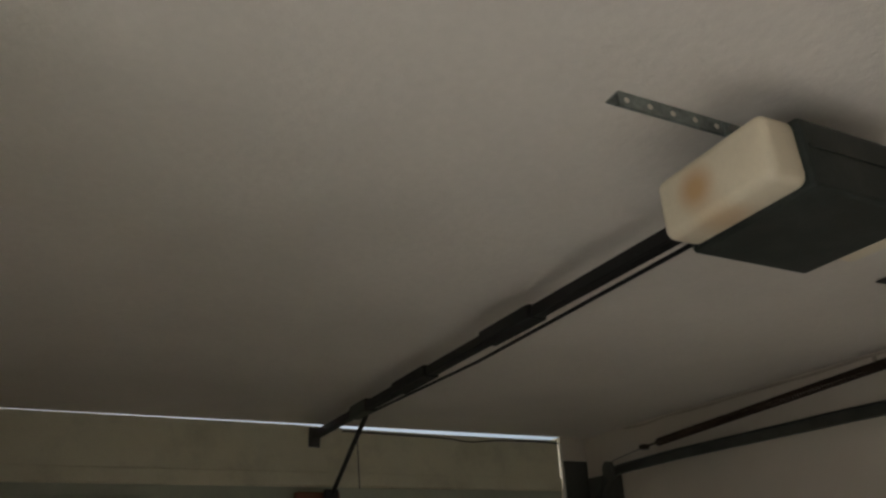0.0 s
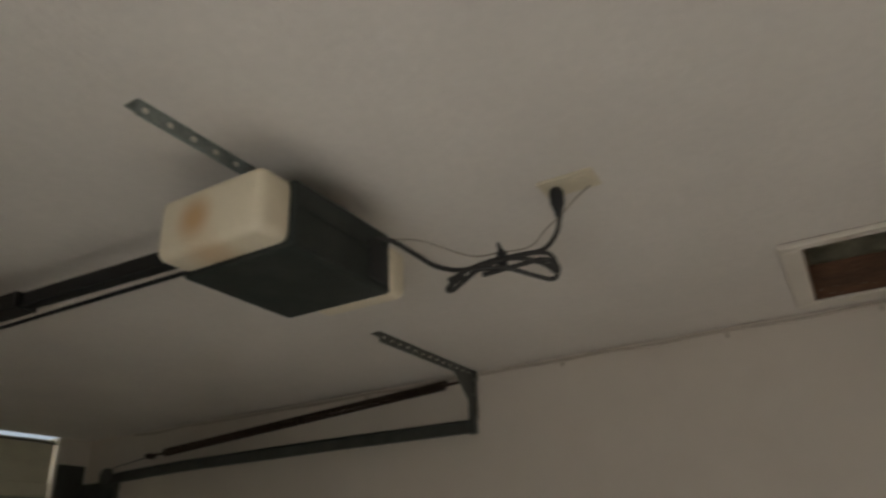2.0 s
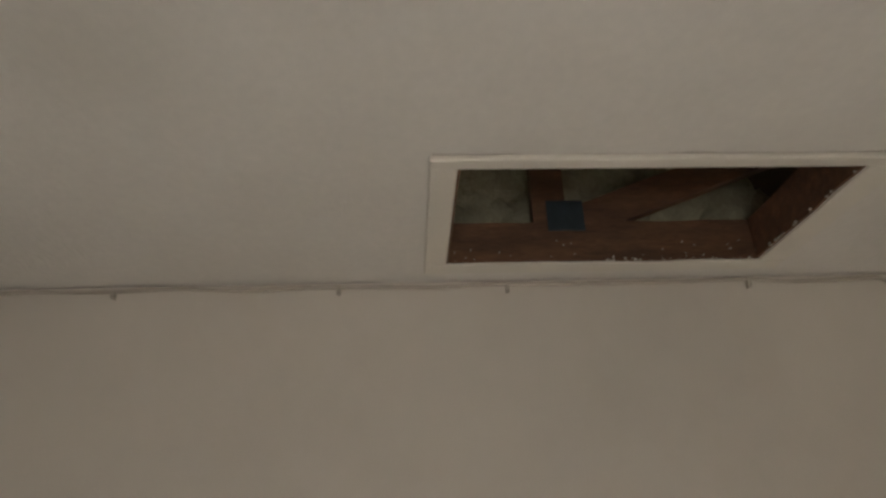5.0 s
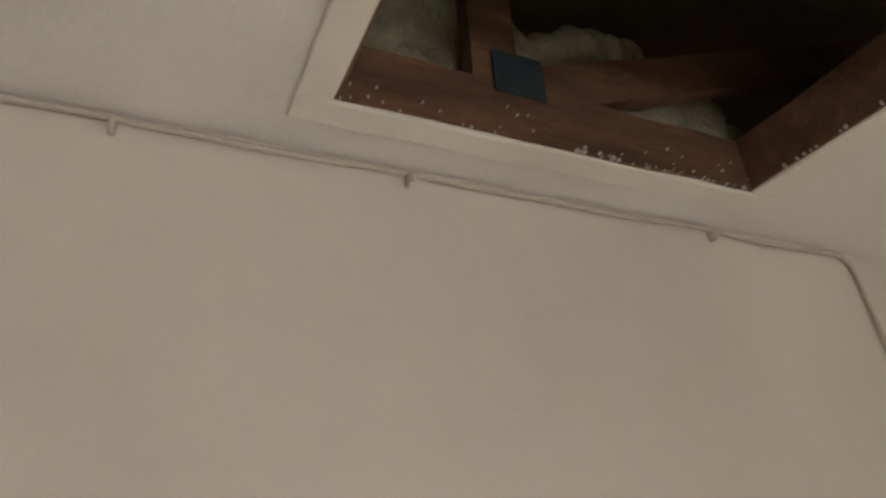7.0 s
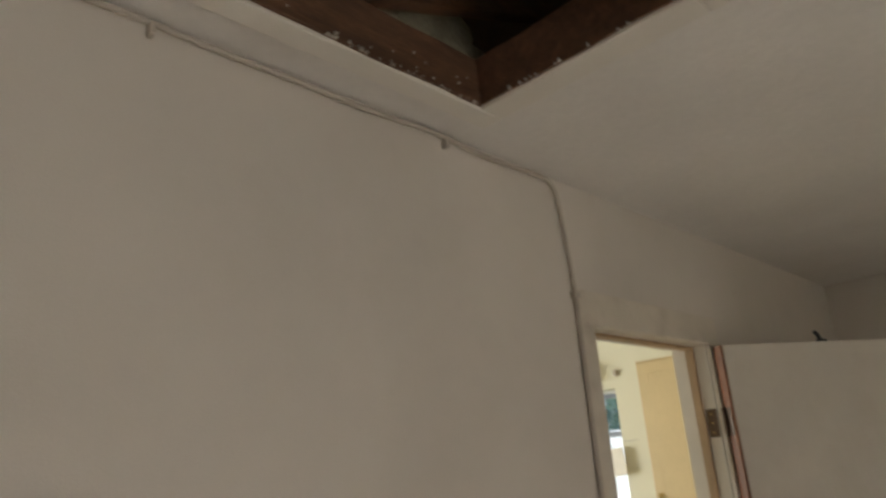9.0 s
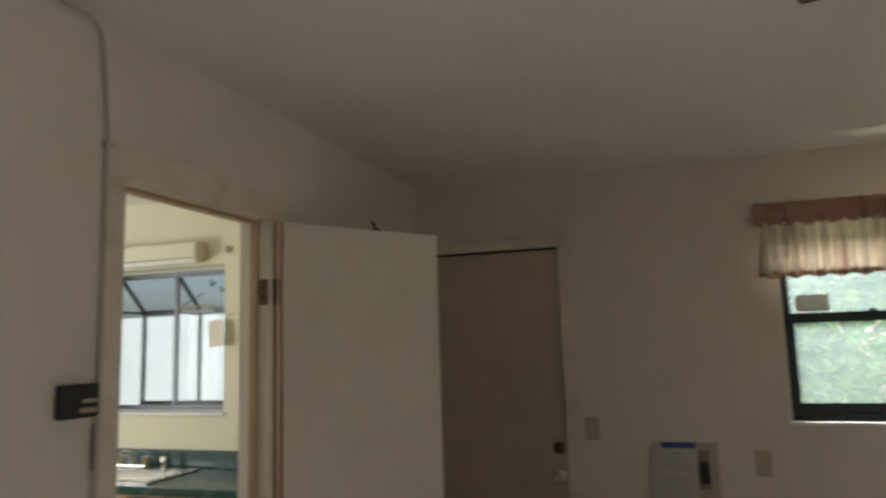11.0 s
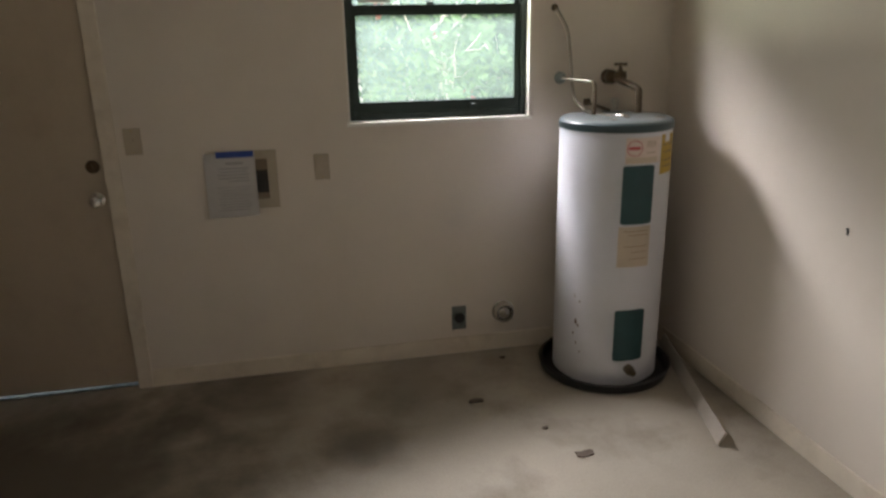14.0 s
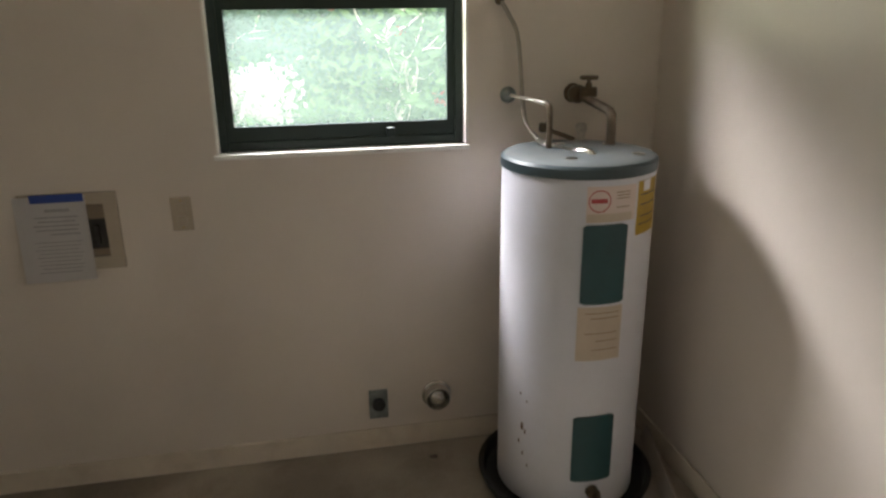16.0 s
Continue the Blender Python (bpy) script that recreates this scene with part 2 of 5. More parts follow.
M_LABELY = mat("yellow_label", (0.42, 0.27, 0.03), 0.55, 0, 0.15, 14, 150, 0.02)
M_INKRED = mat("red_ink", (0.42, 0.06, 0.06), 0.6, 0, 0.1, 12, 150, 0)
M_INK = mat("dark_ink", (0.10, 0.08, 0.07), 0.6, 0, 0.1, 12, 150, 0)
M_INKGREY = mat("faint_grey_ink", (0.54, 0.51, 0.51), 0.6, 0, 0.1, 12, 150, 0)
M_PAN = mat("black_drain_pan", (0.017, 0.017, 0.018), 0.5, 0, 0.2, 10, 150, 0.08)
M_COPPER = mat("tarnished_copper", (0.15, 0.115, 0.08), 0.5, 0.5, 0.3, 25, 150, 0.08)
M_CHROME = mat("worn_chrome", (0.62, 0.60, 0.57), 0.18, 1, 0.08, 15, 150, 0.02)
M_BRAID = mat("braided_steel_hose", (0.55, 0.52, 0.47), 0.4, 0.8, 0.2, 60, 300, 0.25)
M_HOSE = mat("grey_hose", (0.33, 0.29, 0.24), 0.55, 0, 0.1, 15, 150, 0.03)
M_VALVE = mat("dark_brass_valve", (0.13, 0.10, 0.065), 0.45, 0.8, 0.3, 25, 150, 0.1)
M_PAPER = mat("white_paper", (0.80, 0.77, 0.76), 0.7, 0, 0.03, 8, 150, 0.02)
M_TAPE = mat("blue_tape", (0.03, 0.07, 0.32), 0.6, 0, 0.08, 20, 150, 0.03)
M_DARK = mat("dark_shade_and_marks", (0.04, 0.035, 0.03), 0.7, 0, 0.3, 15, 100, 0.1)
M_LENS = mat("yellowed_lens_plastic", (0.72, 0.63, 0.48), 0.35, 0, 0.05, 6, 150, 0.02)
M_COUNTER = mat("dark_green_laminate", (0.028, 0.065, 0.058), 0.25, 0, 0.12, 12, 150, 0.02)
M_STEEL = mat("sink_steel", (0.60, 0.60, 0.58), 0.25, 1, 0.08, 15, 150, 0.02)
M_CABINET = mat("cream_cabinet_paint", (0.66, 0.50, 0.27), 0.45, 0, 0.06, 4, 120, 0.04)
M_CABWOOD = mat("honey_wood_cabinet", (0.55, 0.36, 0.17), 0.45, 0, 0.15, 4, 80, 0.06, stretch=(2, 2, 0.4))
M_FENCE = mat("white_fence_vinyl", (0.72, 0.79, 0.86), 0.5, 0, 0.03, 2, 150, 0.02)
M_GRASS = mat("mown_grass", (0.10, 0.16, 0.05), 0.9, 0, 0.4, 1.2, 40, 0.6)
M_BARK = mat("pale_grey_bark", (0.70, 0.65, 0.60), 0.85, 0, 0.25, 6, 60, 0.5)
M_LEAF = leaf_mat("mid_green_leaves", (0.075, 0.15, 0.085))
M_LEAF2 = leaf_mat("light_green_leaves", (0.11, 0.20, 0.085))
M_LEAF3 = leaf_mat("blue_green_leaves", (0.07, 0.15, 0.11))
M_PETAL = leaf_mat("red_petals", (0.55, 0.10, 0.08))
M_ROOF = mat("grey_shingle", (0.12, 0.11, 0.10), 0.9, 0, 0.2, 6, 60, 0.3)


def stain(m, spots, colour):
    """Lays ragged oil and dirt stains round some places of the floor."""
    nt = m.node_tree
    n, l = nt.nodes, nt.links
    b = n["Principled BSDF"]
    tc = n.new("ShaderNodeTexCoord")
    for (x, y, *z), r, amount in spots:
        old = b.inputs["Base Color"].links[0].from_socket
        d, no, ad, mr = n.new("ShaderNodeVectorMath"), n.new("ShaderNodeTexNoise"), n.new("ShaderNodeMath"), n.new("ShaderNodeMapRange")
        d.operation = "DISTANCE"
        d.inputs[1].default_value = (x, y, z[0] if z else 0)
        l.new(tc.outputs["Object"], d.inputs[0])
        no.inputs["Scale"].default_value, no.inputs["Detail"].default_value = 4.0, 8
        l.new(tc.outputs["Object"], no.inputs["Vector"])
        ad.operation = "MULTIPLY_ADD"
        ad.inputs[1].default_value = r * 1.6
        l.new(no.outputs["Fac"], ad.inputs[0])
        l.new(d.outputs["Value"], ad.inputs[2])
        mr.interpolation_type = "SMOOTHSTEP"
        mr.inputs["From Min"].default_value, mr.inputs["From Max"].default_value = r * 1.1, r * 2.1
        mr.inputs["To Min"].default_value, mr.inputs["To Max"].default_value = amount, 0.0
        l.new(ad.outputs[0], mr.inputs["Value"])
        x_ = n.new("ShaderNodeMix")
        x_.data_type = "RGBA"
        l.new(mr.outputs[0], x_.inputs[0])
        l.new(old, x_.inputs[6])
        x_.inputs[7].default_value = (*colour, 1)
        l.new(x_.outputs[2], b.inputs["Base Color"])


stain(M_FLOOR, [((-0.45, 0.8), 0.9, 0.8), ((-1.25, 0.2), 0.4, 0.45), ((-2.0, 0.28), 0.3, 0.35), ((-1.75, 0.72), 0.18, 0.55), ((-0.8, 1.6), 0.6, 0.5)], (0.06, 0.045, 0.03))
M_RING = mat("trim_bolt_zinc", (0.3, 0.3, 0.28), 0.4, 0.8, 0.1, 20, 150, 0.02)


def cloth_mat():
    m = mat("sheer_rose_curtain", (0.68, 0.58, 0.44), 0.8, 0, 0.36, 34, 400, 0.15, dirt=(0.48, 0.25, 0.19), dirt_scale=11, dirt_amount=0.5, stretch=(1, 0.3, 0.06))
    nt = m.node_tree
    n, l = nt.nodes, nt.links
    b = n["Principled BSDF"]
    tl, ms = n.new("ShaderNodeBsdfTranslucent"), n.new("ShaderNodeMixShader")
    ms.inputs[0].default_value = 0.125
    l.new(b.inputs["Base Color"].links[0].from_socket, tl.inputs["Color"])
    l.new(b.outputs[0], ms.inputs[1])
    l.new(tl.outputs[0], ms.inputs[2])
    l.new(ms.outputs[0], n["Material Output"].inputs["Surface"])
    return m


M_CLOTH = cloth_mat()
M_CLOTHB = mat("rose_hem_cloth", (0.50, 0.30, 0.22), 0.85, 0, 0.15, 20, 400, 0.2)
M_INKT = mat("brown_label_ink", (0.36, 0.26, 0.17), 0.6, 0, 0.1, 12, 150, 0)
M_DKTAN = mat("shaded_tan_plastic", (0.24, 0.18, 0.12), 0.5, 0, 0.1, 12, 150, 0)
M_RUST = mat("rust_brown", (0.13, 0.07, 0.035), 0.8, 0, 0.3, 30, 150, 0.1)
M_LOOSE = mat("pale_primed_wood", (0.37, 0.325, 0.28), 0.6, 0, 0.1, 6, 150, 0.05, dirt=(0.3, 0.25, 0.2), dirt_scale=8, dirt_amount=0.3)
M_LEAFDRY = mat("dry_dark_leaf", (0.09, 0.065, 0.05), 0.8, 0, 0.3, 30, 150, 0.1)
FROST = mat("frosted_glass", (0.26, 0.28, 0.22), 0.35, 0, 0.08, 8, 150, 0.02)
M_CLOTHD = mat("thick_rose_cloth", (0.40, 0.22, 0.17), 0.85, 0, 0.15, 20, 400, 0.2)


def lens_mat():
    """Yellowed plastic with one brown scorch from the bulb behind it."""
    m = mat("scorched_lens_plastic", (0.72, 0.63, 0.48), 0.35, 0, 0.05, 6, 150, 0.02)
    nt = m.node_tree
    n, l = nt.nodes, nt.links
    b = n["Principled BSDF"]
    old = b.inputs["Base Color"].links[0].from_socket
    tc, dist = n.new("ShaderNodeTexCoord"), n.new("ShaderNodeVectorMath")
    dist.operation = "DISTANCE"
    dist.inputs[1].default_value = (-1.81, 4.468, 2.290)
    l.new(tc.outputs["Object"], dist.inputs[0])
    r = n.new("ShaderNodeMapRange")
    r.interpolation_type = "SMOOTHSTEP"
    r.inputs["From Min"].default_value, r.inputs["From Max"].default_value = 0.008, 0.055
    r.inputs["To Min"].default_value, r.inputs["To Max"].default_value = 0.75, 0.0
    l.new(dist.outputs["Value"], r.inputs["Value"])
    x = n.new("ShaderNodeMix")
    x.data_type = "RGBA"
    l.new(r.outputs[0], x.inputs[0])
    l.new(old, x.inputs[6])
    x.inputs[7].default_value = (0.50, 0.25, 0.07, 1)
    l.new(x.outputs[2], b.inputs["Base Color"])
    b.inputs["Subsurface Weight"].default_value = 0.0
    return m


M_SCORCH = lens_mat()
stain(M_SCORCH, [((-1.77, 4.455, 2.222), 0.055, 0.5)], (0.52, 0.30, 0.12))
M_BRIGHTSPOT = leaf_mat("bright_spot_white", (0.62, 0.58, 0.58))

# ---- building helpers ----
def thing(name, loc=(0, 0, 0), label="", category="", group="", kind=""):
    ob = new(name)
    ob.empty_display_size = 0.1
    ob.location = loc
    return tagged(ob, label, category, group, kind)


def part(name, bm, material, parent=None, label="", smooth=False):
    """Links a bmesh, made in world coordinates, as one mesh object under a thing or a part."""
    me = bpy.data.meshes.new(name)
    bmesh.ops.recalc_face_normals(bm, faces=bm.faces[:])
    bm.to_mesh(me)
    bm.free()
    me.materials.append(material)
    if smooth:
        me.polygons.foreach_set("use_smooth", [True] * len(me.polygons))
        me.set_sharp_from_angle(angle=radians(40))
    ob = new(name, me)
    if parent is not None:
        ob.parent = parent
        root = parent
        m = Matrix()
        while root is not None:
            m = root.matrix_basis if root.parent is None else m
            root = root.parent
        ob.matrix_parent_inverse = m.inverted() if parent.parent is None else Matrix()
    return tagged(ob, label)


def solo(name, bm, material, label, category, kind="", smooth=False, group=""):
    return tagged(part(name, bm, material, None, "", smooth), label, category, group, kind)


def box(x0, x1, y0, y1, z0, z1, bevel=0.0, seg=2, bm=None):
    own = bmesh.new()
    r = bmesh.ops.create_cube(own, size=1)
    for v in r["verts"]:
        v.co = Vector(((x0 + x1) / 2 + v.co.x * abs(x1 - x0), (y0 + y1) / 2 + v.co.y * abs(y1 - y0), (z0 + z1) / 2 + v.co.z * abs(z1 - z0)))
    if bevel:
        bmesh.ops.bevel(own, geom=own.edges[:], offset=bevel, segments=seg, profile=0.5, affect="EDGES")
    return join(bm, own)


def join(bm, own):
    if bm is None:
        return own
    me = bpy.data.meshes.new("tmp")
    own.to_mesh(me)
    own.free()
    bm.from_mesh(me)
    bpy.data.meshes.remove(me)
    return bm


def moved(bm, m):
    bmesh.ops.transform(bm, matrix=m, verts=bm.verts[:])
    return bm


def smooth_path(pts, steps=6):
    """Catmull-Rom points through pts."""
    p = [Vector(q) for q in pts]
    p = [2 * p[0] - p[1]] + p + [2 * p[-1] - p[-2]]
    out = []
    for i in range(1, len(p) - 2):
        for s in range(steps):
            t = s / steps
            a, b, c, d = p[i - 1], p[i], p[i + 1], p[i + 2]
            out.append(0.5 * ((2 * b) + (c - a) * t + (2 * a - 5 * b + 4 * c - d) * t * t + (3 * b - a - 3 * c + d) * t ** 3))
    return out + [p[-2]]


def sweep(pts, r, n=8, bm=None, taper=1.0):
    bm = bm or bmesh.new()
    pts = [Vector(p) for p in pts]
    rings, side = [], None
    for i, p in enumerate(pts):
        d = (pts[min(i + 1, len(pts) - 1)] - pts[max(i - 1, 0)]).normalized()
        if side is None:
            side = d.orthogonal().normalized()
        side = (side - d * side.dot(d)).normalized()
        up = d.cross(side)
        k = r * (1 + (taper - 1) * i / max(1, len(pts) - 1))
        rings.append([bm.verts.new(p + k * (math.cos(2 * math.pi * j / n) * side + math.sin(2 * math.pi * j / n) * up)) for j in range(n)])
    for a, b in zip(rings, rings[1:]):
        for j in range(n):
            bm.faces.new((a[j], a[(j + 1) % n], b[(j + 1) % n], b[j]))
    bm.faces.new(rings[0])
    bm.faces.new(rings[-1])
    return bm


def lathe(profile, centre, n=32, bm=None, axis="z"):
    """Turns (radius, height) pairs round an upright axis, or one along y."""
    bm = bm or bmesh.new()
    c, rings = Vector(centre), []
    for r, h in profile:
        ring = []
        for j in range(n):
            a = 2 * math.pi * j / n
            q = Vector((r * math.cos(a), r * math.sin(a), h)) if axis == "z" else Vector((r * math.cos(a), h, r * math.sin(a)))
            ring.append(bm.verts.new(c + q))
        rings.append(ring)
    for a, b in zip(rings, rings[1:]):
        for j in range(n):
            bm.faces.new((a[j], a[(j + 1) % n], b[(j + 1) % n], b[j]))
    bm.faces.new(rings[0])
    bm.faces.new(rings[-1])
    return bm


def slab(u, v, thick, holes, place):
    """A slab over u x v (two pairs) with rectangular holes; place(a, b, c) gives a point for u, v and depth 0 to thick."""
    us = sorted({*u, *(h[0] for h in holes), *(h[1] for h in holes)})
    vs = sorted({*v, *(h[2] for h in holes), *(h[3] for h in holes)})
    us = [a for a in us if u[0] <= a <= u[1]]
    vs = [a for a in vs if v[0] <= a <= v[1]]
    bm, verts = bmesh.new(), {}

    def vert(*k):
        if k not in verts:
            verts[k] = bm.verts.new(place(*k))
        return verts[k]

    def solid(i, j):
        if not (0 <= i < len(us) - 1 and 0 <= j < len(vs) - 1):
            return False
        a, b = (us[i] + us[i + 1]) / 2, (vs[j] + vs[j + 1]) / 2
        return not any(h[0] < a < h[1] and h[2] < b < h[3] for h in holes)

    for i in range(len(us) - 1):
        for j in range(len(vs) - 1):
            if not solid(i, j):
                continue
            a0, a1, b0, b1 = us[i], us[i + 1], vs[j], vs[j + 1]
            for c in (0, thick):
                bm.faces.new([vert(a0, b0, c), vert(a1, b0, c), vert(a1, b1, c), vert(a0, b1, c)])
            for di, dj, e in ((-1, 0, ((a0, b0), (a0, b1))), (1, 0, ((a1, b0), (a1, b1))), (0, -1, ((a0, b0), (a1, b0))), (0, 1, ((a0, b1), (a1, b1)))):
                if not solid(i + di, j + dj):
                    (p, q), (r, s) = e
                    bm.faces.new([vert(p, q, 0), vert(r, s, 0), vert(r, s, thick), vert(p, q, thick)])
    return bm


# ---- the building: garage x -3.35..0, y 0..7.335; kitchen x 0.12..3 ----
W, D, H = -3.35, 7.335, 2.44
ED0, ED1, EDH = -0.775, -0.05, 2.062          # back door
WX0, WX1, WZ0, WZ1 = -2.652, -1.808, 1.168, 2.12   # back window
KD0, KD1, KDH = 1.50, 2.19, 2.03              # kitchen door
HX0, HX1, HY0, HY1 = -0.648, -0.157, 2.750, 3.582  # attic hatch
KY, KC = 0.15, 2.50                           # kitchen: inner back wall, ceiling
KWX0, KWX1, KWZ0, KWZ1 = 1.18, 2.21, 1.215, 2.085   # kitchen window

solo("floor", box(W - 0.14, 0.12, -0.14, D, -0.12, 0), M_FLOOR, "bare stained grey concrete garage floor", "floor", "structure")
solo("wall_south", slab((W, 0), (0, H), 0.14, [(ED0, ED1, -1, EDH), (WX0, WX1, WZ0, WZ1)], lambda a, b, c: (a, -c, b)),
     M_WALL, "cream painted garage wall with door and window", "wall", "structure")
solo("wall_east", slab((0, D), (0, KC), 0.12, [(KD0 - 0.016, KD1 + 0.016, -1, KDH + 0.016)], lambda a, b, c: (c, a, b)),
     M_WALL, "cream painted garage wall with open doorway", "wall", "structure")
SWY0, SWY1, SWZ0, SWZ1 = 3.12, 4.27, 1.05, 2.2     # side window
solo("wall_west", slab((-0.14, D), (0, H), 0.14, [(SWY0, SWY1, SWZ0, SWZ1)], lambda a, b, c: (W - c, a, b)), M_WALL, "cream painted garage side wall", "wall", "structure")
bm = box(W, -3.25, D, D + 0.12, 0, H)
box(-0.185, 0.0, D, D + 0.12, 0, H, bm=bm)
solo("wall_north", bm, M_WALL, "narrow cream walls beside the garage door", "wall", "structure")
solo("ceiling", slab((W, -0.0), (0, D), 0.014, [(HX0, HX1, HY0, HY1)], lambda a, b, c: (a, b, H + c)),
     M_CEIL, "off-white textured ceiling with open attic hatch", "ceiling", "structure")

# thin header board above the garage door; daylight comes in over its uneven top edge
bm = bmesh.new()
top = [(-3.25, 2.4385), (-2.6, 2.437), (-1.8, 2.434), (-1.5, 2.426), (-1.0, 2.420), (-0.5, 2.419), (-0.205, 2.421)]
front = [bm.verts.new((x, D, 2.13)) for x, z in top] , [bm.verts.new((x, D, z)) for x, z in top]
back = [bm.verts.new((x, D + 0.02, 2.13)) for x, z in top], [bm.verts.new((x, D + 0.02, z)) for x, z in top]
for i in range(len(top) - 1):
    bm.faces.new((front[0][i], front[0][i + 1], front[1][i + 1], front[1][i]))
    bm.faces.new((back[0][i], back[0][i + 1], back[1][i + 1], back[1][i]))
    bm.faces.new((front[1][i], front[1][i + 1], back[1][i + 1], back[1][i]))
    bm.faces.new((front[0][i], front[0][i + 1], back[0][i + 1], back[0][i]))
for i in (0, -1):
    bm.faces.new((front[0][i], front[1][i], back[1][i], back[0][i]))
solo("header_board", bm, M_HEADER, "cream header board above the garage door", "trim", "structure")
solo("trim_header_strip", box(-3.25, -0.205, D - 0.012, D - 0.002, 2.135, 2.20, 0.003), M_HEADER, "cream strip along the foot of the header board", "trim", "structure")

# baseboards
solo("baseboard_south", box(W + 0.012, -0.83, 0.002, 0.014, 0.0, 0.085, 0.003), M_TRIM, "dusty cream wooden baseboard", "baseboard", "structure")
solo("baseboard_west", box(W + 0.002, W + 0.012, 0.0, D, 0.0, 0.085, 0.003), M_TRIM, "dusty cream wooden baseboard", "baseboard", "structure")

# kitchen shell
solo("kitchen_floor", box(0.12, 3.1, 0.0, 4.3, -0.12, 0.0), M_KFLOOR, "tan vinyl kitchen floor", "floor", "structure")
solo("kitchen_wall_south", slab((0.12, 3.1), (0, KC), 0.13, [(KWX0, KWX1, KWZ0, KWZ1)], lambda a, b, c: (a, KY - c, b)),
     M_KWALL, "yellow cream kitchen wall with garden window", "wall", "structure")
# the opening in this wall is unseen, added for the kitchen fill lamp
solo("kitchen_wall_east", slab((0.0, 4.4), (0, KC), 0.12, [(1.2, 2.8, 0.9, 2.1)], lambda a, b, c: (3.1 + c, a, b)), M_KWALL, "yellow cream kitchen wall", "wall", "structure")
solo("kitchen_wall_north", box(0.12, 3.1, 4.3, 4.4, 0, KC), M_KWALL, "yellow cream kitchen wall", "wall", "structure")
solo("kitchen_wall_lining", slab((KY, 4.3), (0, KC), 0.008, [(KD0 - 0.016, KD1 + 0.016, -1, KDH + 0.016)], lambda a, b, c: (0.122 + c, a, b)),
     M_KWALL, "yellow cream kitchen wall beside the door", "wall", "structure")
solo("kitchen_ceiling", box(0.0, 3.22, 0.0, 4.4, KC, KC + 0.03), M_KCEIL, "white kitchen ceiling", "ceiling", "structure")

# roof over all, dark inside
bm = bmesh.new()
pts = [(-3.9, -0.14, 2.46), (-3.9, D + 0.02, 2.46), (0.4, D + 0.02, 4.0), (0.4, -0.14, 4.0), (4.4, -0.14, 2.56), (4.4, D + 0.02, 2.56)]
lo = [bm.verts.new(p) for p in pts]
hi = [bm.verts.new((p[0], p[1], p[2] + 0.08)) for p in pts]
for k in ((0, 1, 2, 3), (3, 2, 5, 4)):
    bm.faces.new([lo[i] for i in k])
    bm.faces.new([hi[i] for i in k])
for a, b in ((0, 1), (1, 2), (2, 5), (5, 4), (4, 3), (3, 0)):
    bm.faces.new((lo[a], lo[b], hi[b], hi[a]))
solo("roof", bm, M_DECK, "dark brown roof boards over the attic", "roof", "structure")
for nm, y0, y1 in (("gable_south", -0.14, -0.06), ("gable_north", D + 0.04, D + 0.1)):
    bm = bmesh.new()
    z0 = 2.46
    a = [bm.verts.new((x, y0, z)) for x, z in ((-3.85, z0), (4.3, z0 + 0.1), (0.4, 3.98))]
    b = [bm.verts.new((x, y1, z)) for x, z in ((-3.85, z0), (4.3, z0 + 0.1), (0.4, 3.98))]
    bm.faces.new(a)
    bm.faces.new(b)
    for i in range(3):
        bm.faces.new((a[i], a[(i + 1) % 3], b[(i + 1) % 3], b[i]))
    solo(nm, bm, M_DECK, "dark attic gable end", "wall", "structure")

# outdoors
solo("ground", box(-250, 250, -300, 250, -0.4, -0.13), M_GRASS, "flat green mown grass", "ground", "structure")


# ---- doors and windows ----
def casing(name, pieces, material, label):
    root = thing(name, pieces[0][0:6:2], label, "trim", "", "structure")
    for p in pieces:
        part("casing_board", box(*p, 0.004, 2), material, root)
    return root


casing("trim_back_door", [(ED0 - 0.065, ED0, 0.002, 0.016, 0, EDH), (ED0 - 0.065, -0.004, 0.002, 0.016, EDH, EDH + 0.06)], M_TRIM, "dusty cream door casing on the back wall")
casing("trim_kitchen_door", [(-0.016, -0.002, KD1, KD1 + 0.06, 0, KDH), (-0.016, -0.002, KD0 - 0.075, KD0, 0, KDH), (-0.016, -0.002, KD0 - 0.075, KD1 + 0.06, KDH, KDH + 0.095)],
       M_TRIM, "cream door casing round the kitchen doorway")
root = thing("trim_kitchen_jamb", (0.06, KD0, 0), "worn cream door jamb with stop", "trim", "", "structure")
part("jamb_board", box(0.0, 0.12, KD0 - 0.0155, KD0, 0, KDH), M_HATCHTRIM, root)
part("jamb_board", box(0.0, 0.12, KD1, KD1 + 0.0155, 0, KDH), M_TRIM, root)
part("jamb_board", box(0.0, 0.12, KD0 - 0.0155, KD1 + 0.0155, KDH, KDH + 0.0155), M_TRIM, root)
part("door_stop", box(0.042, 0.072, KD0, KD0 + 0.010, 0, KDH - 0.010, 0.002), M_JAMB, root)
part("door_stop", box(0.042, 0.072, KD1 - 0.010, KD1, 0, KDH - 0.010, 0.002), M_TRIM, root)
part("door_stop", box(0.042, 0.072, KD0, KD1, KDH - 0.010, KDH, 0.002), M_JAMB, root)

# back door: tan flush slab, closed, light under its foot
door = thing("door_1", (ED0, -0.03, 0), "closed tan painted flush back door", "door", "", "structure")
part("slab", box(ED0 + 0.004, ED1 - 0.004, -0.05, -0.012, 0.022, EDH - 0.006, 0.003), M_DOORT, door)
part("weather_strip", box(ED0 + 0.01, ED1 - 0.01, -0.011, -0.006, EDH - 0.012, EDH - 0.002), M_BLACK, door)
part("threshold", box(ED0, ED1, -0.12, -0.02, 0.0, 0.008), M_GALV, door)
